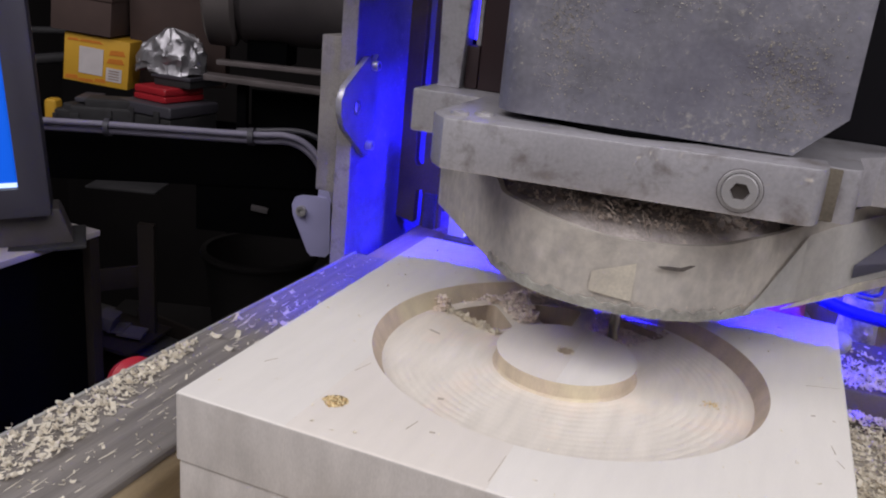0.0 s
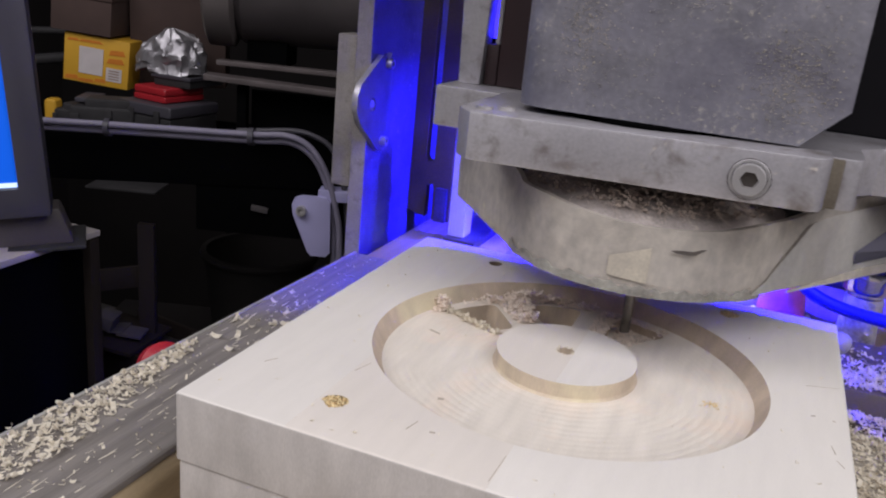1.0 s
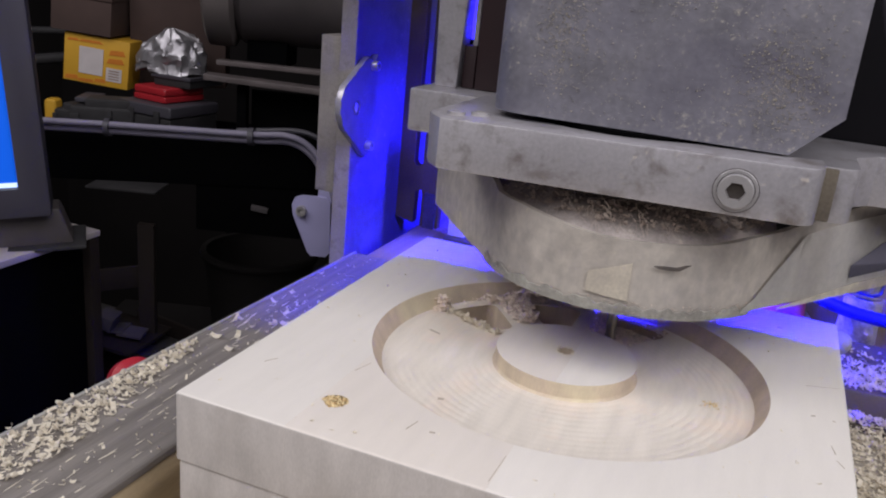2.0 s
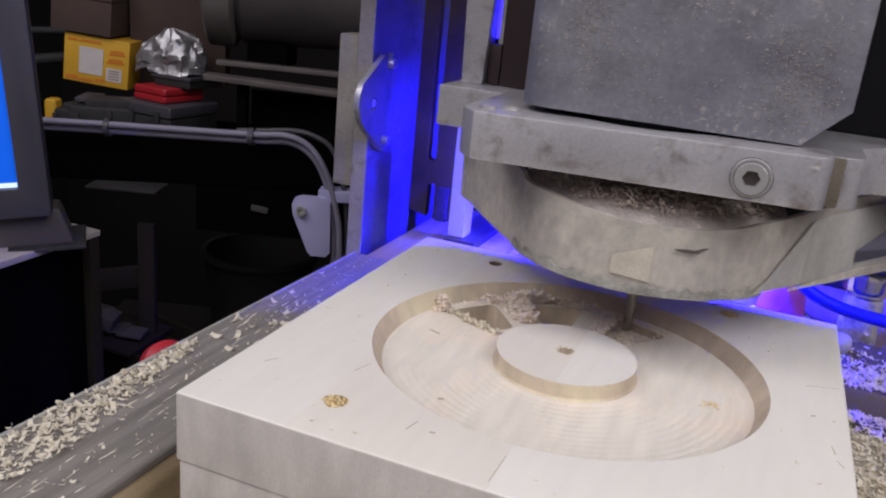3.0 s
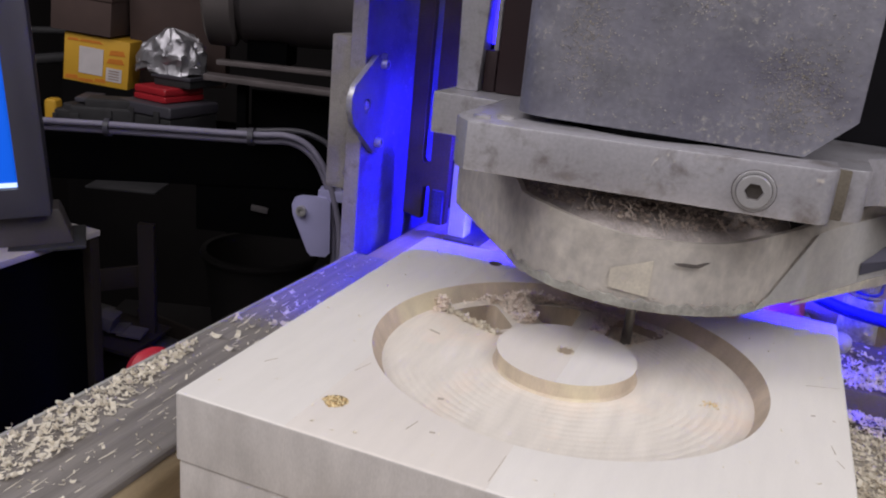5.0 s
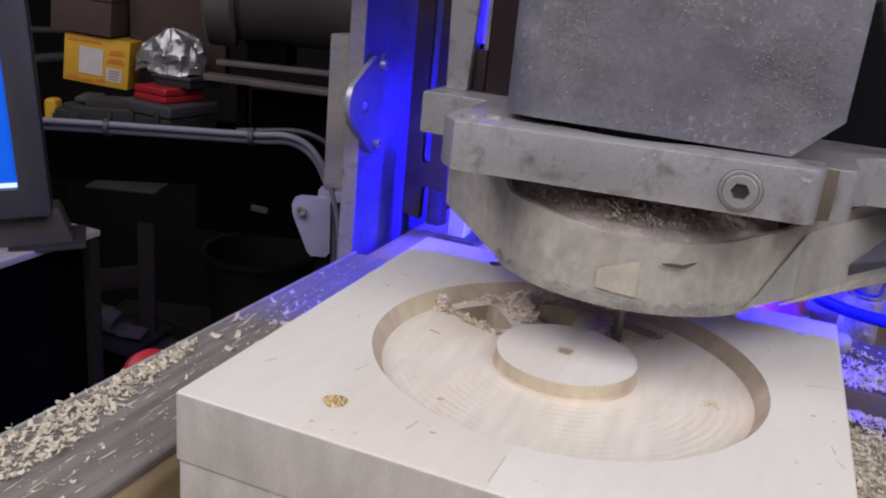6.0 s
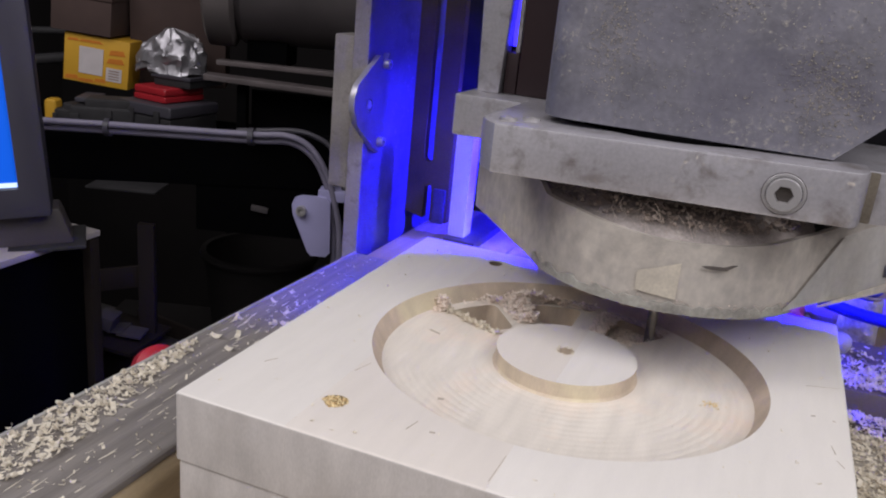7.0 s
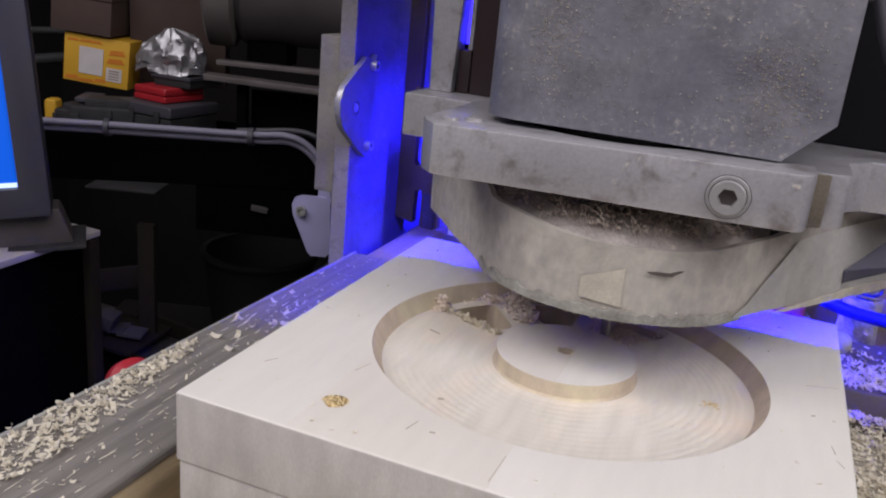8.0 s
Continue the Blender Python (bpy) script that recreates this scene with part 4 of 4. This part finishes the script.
    part("sleeve", lathe([(0.132, 0.0), (0.158, 0.0), (0.15, 0.12), (0.145, 0.36), (0.132, 0.37)], 32, True), SPATTER, cup, "chip-spattered pale sleeve")
    hose = part("air_hose", tube([(0.78, 3.0, 0.3), (0.94, 2.9, 0.05), (1.12, 2.86, -0.16), (1.32, 2.83, -0.3), (1.57, 2.8, -0.36), (1.87, 2.75, -0.37), (2.5, 2.7, -0.39)], 0.05), HOSE)
    tagged(hose, "blue plastic air hose looping over the crossbar", "hose")
    knob = part("white_knob", turn(lathe([(0, 0), (0.045, 0), (0.05, 0.012), (0.068, 0.04), (0.075, 0.078), (0.066, 0.115), (0.04, 0.14), (0, 0.148)], 24), rot(0, 0, 0, 1.49, 2.1, -0.45)), SCUFFED)
    tagged(knob, "small white round knob on the crossbar", "knob")


# ---- the workshop behind, in axes turned to face the bench ----
BG = at(0.7488, -3.933, 0, 0, 0, 20.614)


def back(name, label, category, x=0, y=0, z=0, rz=0):
    return thing(name, label, category, BG @ at(x, y, z, 0, 0, rz))


def build_background():
    mon = back("monitor", "grey flat monitor showing a blue screen", "monitor", -3.665, 7.4, -0.645, 24)
    mon.matrix_world = mon.matrix_world @ at(0, 0, 0, 0, -3.5, 0)
    part("bezel", carve(box(-3.6, 0, -0.2, 0.2, 0, 2.9, 0.05), [box(-3.35, -0.25, -0.4, -0.12, 0.28, 2.65)]), BEZEL, mon)
    part("screen", box(-3.36, -0.24, -0.13, -0.1, 0.27, 2.66), SCREEN, mon, "lit blue screen")
    part("taskbar", box(-3.34, -0.26, -0.14, -0.131, 0.285, 0.325), SCREENLINE, mon, "pale strip along the foot of the screen")
    for x, z, w, h in ((-0.5, 0.42, 0.16, 0.05), (-0.52, 0.52, 0.1, 0.03), (-0.42, 0.47, 0.04, 0.08), (-0.62, 0.5, 0.04, 0.14)):
        part("screen_icon", box(x - w / 2, x + w / 2, -0.138, -0.131, z, z + h), SCREENICON, mon)
    stand = box(-1.2, 0.05, 0.0, 0.35, -0.33, 0.02, 0.03)
    for v in stand.verts:
        v.co.x += 0.1 * (0.02 - v.co.z) / 0.35 if v.co.x > -0.5 else 0.0
    part("stand", stand, DRUM, mon, "dusty grey-brown stand")
    part("foot", box(-1.6, 0.25, -0.12, 0.55, -0.36, -0.325, 0.01), TOOLS, mon)
    cab = back("cabinet", "dark cabinet with a white top under the monitor", "cabinet", -3.49, 8.0, -1.08, -20)
    part("top", box(-4.2, 0.0, -3.2, 0.0, 0.02, 0.085, 0.012), LAMINATE, cab, "white laminate top")
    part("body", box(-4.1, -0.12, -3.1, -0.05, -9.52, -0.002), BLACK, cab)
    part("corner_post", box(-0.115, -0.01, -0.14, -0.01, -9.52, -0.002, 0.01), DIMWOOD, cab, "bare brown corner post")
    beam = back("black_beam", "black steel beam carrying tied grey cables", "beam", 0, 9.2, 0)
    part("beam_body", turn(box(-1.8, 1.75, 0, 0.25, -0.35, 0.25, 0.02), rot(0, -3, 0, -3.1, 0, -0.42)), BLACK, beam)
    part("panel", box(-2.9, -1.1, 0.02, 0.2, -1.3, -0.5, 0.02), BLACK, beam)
    part("catch", turn(box(-0.1, 0.1, -0.03, 0.018, -0.035, 0.035, 0.015), rot(0, 8, 0, -2.15, 0, -0.97)), DIMPAPER, beam, "small pale catch")
    cables = back("cable_loom", "grey cables tied along the beam and bending down", "cables", 0, 9.0, 0)
    part("cable", tube([(-5.2, 0, -0.17), (-4.5, 0, -0.14), (-3.8, 0, -0.115), (-2.9, 0, -0.09), (-2.2, 0, -0.07), (-1.81, 0, -0.05), (-1.557, 0, -0.16), (-1.368, 0, -0.44), (-1.24, 0, -0.85), (-1.18, 0, -1.3), (-1.14, 0, -3)], 0.036), CABLE, cables)
    part("cable", tube([(-5.2, 0.06, -0.25), (-3.84, 0.06, -0.2), (-2.25, 0.06, -0.15), (-1.8, 0.06, -0.13), (-1.55, 0.06, -0.26), (-1.4, 0.06, -0.5), (-1.3, 0.06, -0.85), (-1.25, 0.06, -1.4), (-1.22, 0, -3)], 0.035), CABLE, cables)
    part("cable", tube([(-2.4, 0.1, -0.06), (-2.2, 0.1, -0.045), (-1.77, 0.1, -0.005), (-1.52, 0.1, -0.05), (-1.33, 0.1, -0.18), (-1.2, 0.1, -0.5), (-1.12, 0.1, -1.2), (-1.1, 0.1, -3)], 0.03), GREYPLASTIC, cables, "darker thin cable")
    for x, z in ((-3.81, -0.155), (-2.22, -0.1)):
        part("cable_tie", turn(lathe([(0.07, -0.03), (0.1, -0.03), (0.1, 0.03), (0.07, 0.03)], 16, True), rot(0, 88, 0, x, 0.03, z)), GREYPLASTIC, cables)
    br = back("hinge_bracket", "bracket tinted lavender for the blue light, with a pivot bolt", "bracket", 0, 9.0, 0)
    plate = turn(prism([(-1.7, -0.72), (-1.62, -0.69), (-1.36, -0.69), (-1.3, -0.74), (-1.28, -1.34), (-1.33, -1.39), (-1.5, -1.39), (-1.54, -1.35), (-1.72, -0.92), (-1.735, -0.8)], 0, 0.06, 0.012), rot(90, 0, 0))
    part("plate", plate, LAVENDER, br)
    part("arm", box(-1.45, -1.0, -0.02, 0.25, -0.74, -0.62, 0.01), LAVENDER, br)
    part("pivot_bolt", turn(socket_screw(0.06, 0.07), rot(90, 0, 0, -1.62, -0.05, -0.86)), STEEL, br)

    rack = back("steel_rack", "dark steel rack with grey rails behind the machine", "rack", 0, 12.4, 0)
    part("rail", turn(box(-1.3, 1.6, 0, 0.2, -0.035, 0.035, 0.012), rot(0, 0.4, 0, -2.3, 0, 0.24)), RACKRAIL, rack)
    part("rail", turn(box(-1.4, 1.6, -0.3, 0.0, -0.05, 0.035, 0.012), rot(0, 2.0, 0, -2.3, 0, 0.02)), RACKRAIL, rack)
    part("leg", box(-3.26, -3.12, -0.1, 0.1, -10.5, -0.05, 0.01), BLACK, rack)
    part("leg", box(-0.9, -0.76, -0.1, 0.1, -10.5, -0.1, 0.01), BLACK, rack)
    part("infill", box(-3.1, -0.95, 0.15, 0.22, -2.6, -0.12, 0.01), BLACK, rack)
    mot = back("motor_drum", "large grey motor drum with a collar", "motor", -3.0, 13.0, 1.5)
    part("drum", turn(lathe([(0, -0.4), (0.9, -0.4), (0.98, -0.3), (0.98, 1.8), (0.9, 1.9), (0, 1.9)], 48), rot(0, 90, 8, 0, 0, 0)), DRUM, mot)
    part("collar", turn(lathe([(0, -0.85), (0.95, -0.85), (1.05, -0.8), (1.05, -0.45), (0.95, -0.4), (0, -0.4)], 48), rot(0, 90, 8, 0, 0, 0)), DRUMRING, mot, "paler end ring")
    part("foot", box(-0.2, 0.4, -0.4, 0.4, -1.28, -0.9, 0.03), BLACK, mot)

    shelf = back("shelf", "dark cluttered shelf along the wall", "shelf", 0, 13.6, 0)
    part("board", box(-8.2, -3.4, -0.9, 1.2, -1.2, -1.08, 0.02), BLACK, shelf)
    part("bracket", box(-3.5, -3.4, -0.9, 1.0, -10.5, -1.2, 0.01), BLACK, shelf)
    part("lower_board", box(-5.4, -4.35, -1.7, -1.1, -1.72, -1.69, 0.005), TOOLS, shelf, "grey lower shelf board")
    yb = back("yellow_carton", "yellow cardboard carton with a pale paper label", "carton", -6.1, 14.0, -0.52, 0)
    turn_y = 5
    part("carton", turn(box(-0.55, 0.54, 0, 0.9, 0, 0.79, 0.015), rot(0, turn_y, 0)), YELLOW, yb)
    part("paper_label", turn(box(-0.29, 0.11, -0.012, -0.004, 0.16, 0.6), rot(0, turn_y, 0)), LABEL, yb)
    part("barcode_label", turn(box(0.17, 0.43, -0.012, -0.004, 0.1, 0.32), rot(0, turn_y, 0)), LABEL, yb)
    for x, z, w, h in ((-0.4, 0.07, 0.12, 0.08), (-0.16, 0.05, 0.14, 0.06), (0.08, 0.08, 0.1, 0.07), (-0.4, 0.69, 0.1, 0.05), (-0.1, 0.7, 0.2, 0.05), (0.32, 0.44, 0.15, 0.1), (0.34, 0.58, 0.14, 0.1)):
        part("print_patch", turn(prism([(x - w, z - h / 2), (x + w, z - h / 3), (x + w * 0.7, z + h / 2), (x - w * 0.8, z + h / 3)], 0, 0.006), rot(0, turn_y, 0) @ rot(90, 0, 0, 0, -0.003, 0)), ORANGE, yb, "orange printed patch")
    for i in range(4):
        part("print_bar", turn(box(0.21, 0.39, -0.018, -0.013, 0.13 + 0.045 * i, 0.15 + 0.045 * i), rot(0, turn_y, 0)), INK, yb)
    bb = back("brown_box", "dark brown box stacked on the yellow carton", "box", -6.27, 13.9, 0.32, 0)
    part("body", turn(box(-0.5, 0.49, 0, 1.5, 0, 0.62, 0.02), rot(0, 4, 0)), CARD, bb)
    part("lid", turn(box(-0.52, 0.51, -0.03, 1.53, 0.56, 0.85, 0.02), rot(0, 4, 0)), CARD, bb)
    db = back("dark_box", "dark box beside the foil bag", "box", -5.1, 14.6, -0.5, 10)
    part("body", box(-0.6, 1.0, 0, 0.8, 0, 1.6, 0.03), CARD, db)
    rnd = random.Random(5)
    bag = lathe([(0.46 * (1 - (k / 16) ** 3.4) ** 0.5, 0.66 * k / 16) for k in range(16)] + [(0, 0.66)], 80)
    for v in bag.verts:
        v.co.x *= 1.22
        v.co.y *= 0.7
        # one shoulder slumps, the other stays square
        v.co.z *= 1.08 - 0.75 * max(0.0, -v.co.x - 0.1) - 0.16 * max(0.0, v.co.x)
        v.co += Vector((rnd.uniform(-1, 1), rnd.uniform(-1, 1), rnd.uniform(-1, 1))) * 0.006 + 0.09 * Vector(noise.noise_vector(v.co * 4.0)) + 0.05 * Vector(noise.noise_vector(v.co * 12.0))
    fb = part("foil_bag", turn(bag, rot(0, 0, 0, 0, 0, 0)), FOIL, None, "", 32)
    fb.matrix_world = BG @ at(-4.76, 13.95, -0.17)
    tagged(fb, "crumpled silver foil bag on a dark tray", "bag")
    tr = back("parts_tray", "dark grey plastic tray on the red case", "tray", -4.44, 13.5, -0.37, -20)
    part("tray_body", box(-0.6, 0.12, 0, 0.9, 0, 0.14, 0.03), TOOLS, tr)
    part("tray_rim", join(box(-0.63, 0.15, -0.03, 0.03, 0.13, 0.19, 0.015), box(0.09, 0.15, 0.035, 0.9, 0.13, 0.19, 0.015)), GREYPLASTIC, tr)
    rc = back("red_case", "small red plastic case on a grey tool case", "case", -4.66, 13.25, -0.6, -28)
    part("base", box(-0.72, 0, 0, 0.85, 0, 0.1, 0.03, 3), REDP, rc)
    part("lid", box(-0.72, 0, 0, 0.85, 0.105, 0.23, 0.05, 3), REDP, rc)
    tc = back("tool_case", "grey plastic tool case with latches", "case", -4.5, 13.0, -1.08, -25)
    part("base", box(-1.1, 0, 0, 1.1, 0, 0.27, 0.04, 3), TOOLS, tc)
    part("lid", box(-1.12, 0.02, -0.02, 1.12, 0.28, 0.47, 0.05, 3), GREYPLASTIC, tc, "lighter grey lid")
    for x in (-0.8, -0.25):
        part("latch", box(x - 0.06, x + 0.06, -0.05, -0.015, 0.16, 0.38, 0.012), TOOLS, tc)
    for i, (x, w, z, h, m) in enumerate(((-5.66, 0.5, -1.08, 0.46, TOOLS), (-6.22, 0.3, -1.08, 0.33, TOOLS), (-6.56, 0.1, -1.08, 0.37, YELLOW), (-6.0, 0.16, -0.72, 0.08, GREYPLASTIC), (-6.42, 0.12, -1.08, 0.12, HOSE))):
        body = box(-w, w, 0, 0.25 if m is YELLOW else 0.6, 0, h * (0.72 if m is TOOLS else 1.0), min(h * 0.3, 0.06), 3)
        if m is TOOLS:
            body = join(body, box(-w * 0.55, w * 0.95, 0.05, 0.5, h * 0.6, h, 0.05, 3), box(-w * 0.98, -w * 0.7, -0.03, 0.2, h * 0.15, h * 0.5, 0.02), box(w * 0.1, w * 0.3, -0.04, 0.05, h * 0.2, h * 0.66, 0.015))
        o = part("power_tool" if m is TOOLS else "small_box", body, m)
        o.matrix_world = BG @ at(x, 13.2 + 0.05 * i, z, 0, 0, rnd.uniform(-12, 12))
        tagged(o, ("worn dark hand tool lying on the shelf", "small yellow box on the shelf", "small grey box on the shelf", "blue rag bundle on the shelf")[0 if m is TOOLS else 1 if m is YELLOW else 2 if m is GREYPLASTIC else 3], "tool" if m is TOOLS else "box")
    pipe = back("wall_pipes", "grey pipes running behind the shelf", "pipe", 0, 15.2, 0)
    part("pipe", tube([(-8.5, 0, -0.5), (-7.0, 0, -0.25), (-5, 0, 0.1)], 0.1), TOOLS, pipe)
    part("pipe", tube([(-8.5, 0, 0.1), (-7.0, 0, 0.2), (-5, 0, 0.4)], 0.07), TOOLS, pipe)
    # Bench and tub are added, near black to sink into the shade.
    low = back("low_bench", "added near-black bench under the beam", "bench", 0, 9.0, -3.4)
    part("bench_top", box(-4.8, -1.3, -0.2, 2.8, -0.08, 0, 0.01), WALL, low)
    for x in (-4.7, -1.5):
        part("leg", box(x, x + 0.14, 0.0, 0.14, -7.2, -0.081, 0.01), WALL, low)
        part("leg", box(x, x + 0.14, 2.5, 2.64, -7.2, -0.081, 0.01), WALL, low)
    bin_ = back("grey_tub", "near-black tub standing in for a dim shape", "tub", -2.5, 10.8, -3.4)
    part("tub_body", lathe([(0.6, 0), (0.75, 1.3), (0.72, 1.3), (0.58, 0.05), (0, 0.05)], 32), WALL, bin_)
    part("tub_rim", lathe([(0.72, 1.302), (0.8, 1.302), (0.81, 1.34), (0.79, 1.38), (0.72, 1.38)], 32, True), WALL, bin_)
    dr = back("dim_rack", "dim brown wooden rack with papers on its shelf", "rack", 0, 9.5, 0)
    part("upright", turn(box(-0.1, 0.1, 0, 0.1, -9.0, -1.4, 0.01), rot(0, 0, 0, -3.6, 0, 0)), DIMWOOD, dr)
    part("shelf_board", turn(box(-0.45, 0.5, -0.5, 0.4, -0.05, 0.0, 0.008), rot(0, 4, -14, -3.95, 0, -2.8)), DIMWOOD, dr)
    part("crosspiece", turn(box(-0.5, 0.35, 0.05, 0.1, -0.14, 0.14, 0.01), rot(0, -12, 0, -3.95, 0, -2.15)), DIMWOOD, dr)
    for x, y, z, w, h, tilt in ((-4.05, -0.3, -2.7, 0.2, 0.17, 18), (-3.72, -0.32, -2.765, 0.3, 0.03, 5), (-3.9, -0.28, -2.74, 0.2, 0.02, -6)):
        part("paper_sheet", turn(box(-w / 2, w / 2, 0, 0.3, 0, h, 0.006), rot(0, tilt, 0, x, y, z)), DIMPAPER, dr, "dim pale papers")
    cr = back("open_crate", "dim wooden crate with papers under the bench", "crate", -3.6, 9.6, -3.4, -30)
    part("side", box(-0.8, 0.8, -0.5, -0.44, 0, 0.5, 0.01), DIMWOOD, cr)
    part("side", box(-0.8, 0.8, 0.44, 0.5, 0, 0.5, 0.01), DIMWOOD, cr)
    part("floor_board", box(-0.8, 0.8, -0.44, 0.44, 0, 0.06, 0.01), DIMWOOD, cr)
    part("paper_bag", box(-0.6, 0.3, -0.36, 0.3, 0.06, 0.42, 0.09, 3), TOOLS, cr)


# ---- room ----
def build_room():
    f = part("floor", box(-22, 22, -24, 22, -11, -10.6), CONCRETE)
    tagged(f, "dirty concrete workshop floor", "floor", kind="structure")
    c = part("ceiling", box(-22, 22, -24, 22, 26, 26.4), PAINTED)
    tagged(c, "unseen pale workshop ceiling that bounces light", "ceiling", kind="structure")
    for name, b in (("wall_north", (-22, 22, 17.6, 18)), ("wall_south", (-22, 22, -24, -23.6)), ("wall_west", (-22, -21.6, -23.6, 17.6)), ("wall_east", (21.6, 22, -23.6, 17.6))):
        # South and east walls are unseen and pale, for bounced light.
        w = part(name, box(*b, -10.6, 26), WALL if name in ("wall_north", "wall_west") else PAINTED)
        tagged(w, "workshop wall, near black behind the bench, pale elsewhere", "wall", kind="structure")


build_bed()
build_workpiece()
HEAD = build_head()
GANTRY = build_gantry()
build_rear_things()
build_background()
build_shavings()
build_room()


def motions():
    rows = [
        (0, -0.023, -0.287, 0.000), (0.1, -0.027, -0.264, 0.000), (0.2, -0.005, -0.239, 0.000), (0.3, 0.028, -0.202, 0.000),
        (0.4, 0.067, -0.147, 0.000), (0.5, 0.110, -0.137, 0.000), (0.6, 0.139, -0.072, 0.000), (0.7, 0.148, -0.050, 0.000),
        (0.8, 0.109, -0.006, 0.000), (0.9, 0.047, -0.024, 0.000), (1, 0.000, 0.000, 0.000), (1.1, -0.059, 0.001, 0.000),
        (1.2, -0.068, -0.031, 0.000), (1.3, -0.071, -0.087, 0.000), (1.4, -0.073, -0.138, 0.000), (1.5, -0.067, -0.197, 0.000),
        (1.6, -0.077, -0.229, 0.000), (1.7, -0.072, -0.273, 0.000), (1.8, -0.064, -0.316, 0.000), (1.9, -0.053, -0.319, 0.000),
        (2, -0.039, -0.296, 0.000), (2.1, -0.027, -0.275, 0.000), (2.2, -0.006, -0.246, 0.000), (2.3, 0.027, -0.207, 0.000),
        (2.4, 0.065, -0.148, 0.000), (2.5, 0.102, -0.110, 0.000), (2.6, 0.136, -0.075, 0.000), (2.7, 0.145, -0.055, 0.000),
        (2.8, 0.111, 0.020, 0.000), (2.9, 0.056, 0.014, 0.000), (3, 0.007, 0.035, 0.000), (3.1, -0.036, 0.022, 0.002),
        (3.2, -0.068, 0.050, 0.003), (3.3, -0.073, 0.013, 0.032), (3.4, -0.078, 0.008, 0.102), (3.5, -0.071, 0.003, 0.169),
        (3.6, -0.082, -0.004, 0.238), (3.7, -0.079, -0.013, 0.277), (3.8, -0.069, -0.020, 0.280), (3.9, -0.030, -0.026, 0.283),
        (4, -0.002, -0.032, 0.276), (4.1, -0.011, -0.033, 0.261), (4.2, -0.009, -0.033, 0.196), (4.3, -0.008, -0.034, 0.130),
        (4.4, -0.008, -0.034, 0.074), (4.5, 0.006, -0.035, 0.004), (4.6, 0.004, -0.059, -0.011), (4.7, 0.014, -0.049, -0.027),
        (4.9, 0.021, -0.104, -0.028), (5.1, 0.044, -0.096, -0.028), (5.3, 0.064, -0.038, -0.029), (5.5, 0.030, 0.007, -0.029),
        (5.7, -0.023, 0.010, -0.029), (5.8, -0.031, -0.022, -0.030), (5.9, -0.028, -0.071, -0.030), (6, -0.024, -0.139, -0.030),
        (6.1, -0.032, -0.195, -0.030), (6.2, -0.034, -0.241, -0.030), (6.3, -0.033, -0.260, -0.029), (6.4, -0.026, -0.262, -0.029),
        (6.5, 0.009, -0.261, -0.029), (6.6, 0.038, -0.196, -0.029), (6.7, 0.077, -0.147, -0.029), (6.8, 0.113, -0.101, -0.028),
        (6.9, 0.141, -0.067, -0.028), (7, 0.152, -0.056, -0.028), (7.1, 0.100, -0.036, -0.028), (7.2, 0.041, -0.012, -0.028),
        (7.3, -0.013, 0.003, -0.028), (7.4, -0.059, -0.012, -0.028), (7.5, -0.068, -0.037, -0.030), (7.6, -0.073, -0.124, -0.028),
        (7.8, -0.077, -0.208, -0.029), (8, -0.064, -0.309, -0.029),
    ]
    walk(HEAD, [(t, at(x, y, z)) for t, x, y, z in rows])
    walk(GANTRY, [(t, at(0, y, 0)) for t, x, y, z in rows])


motions()
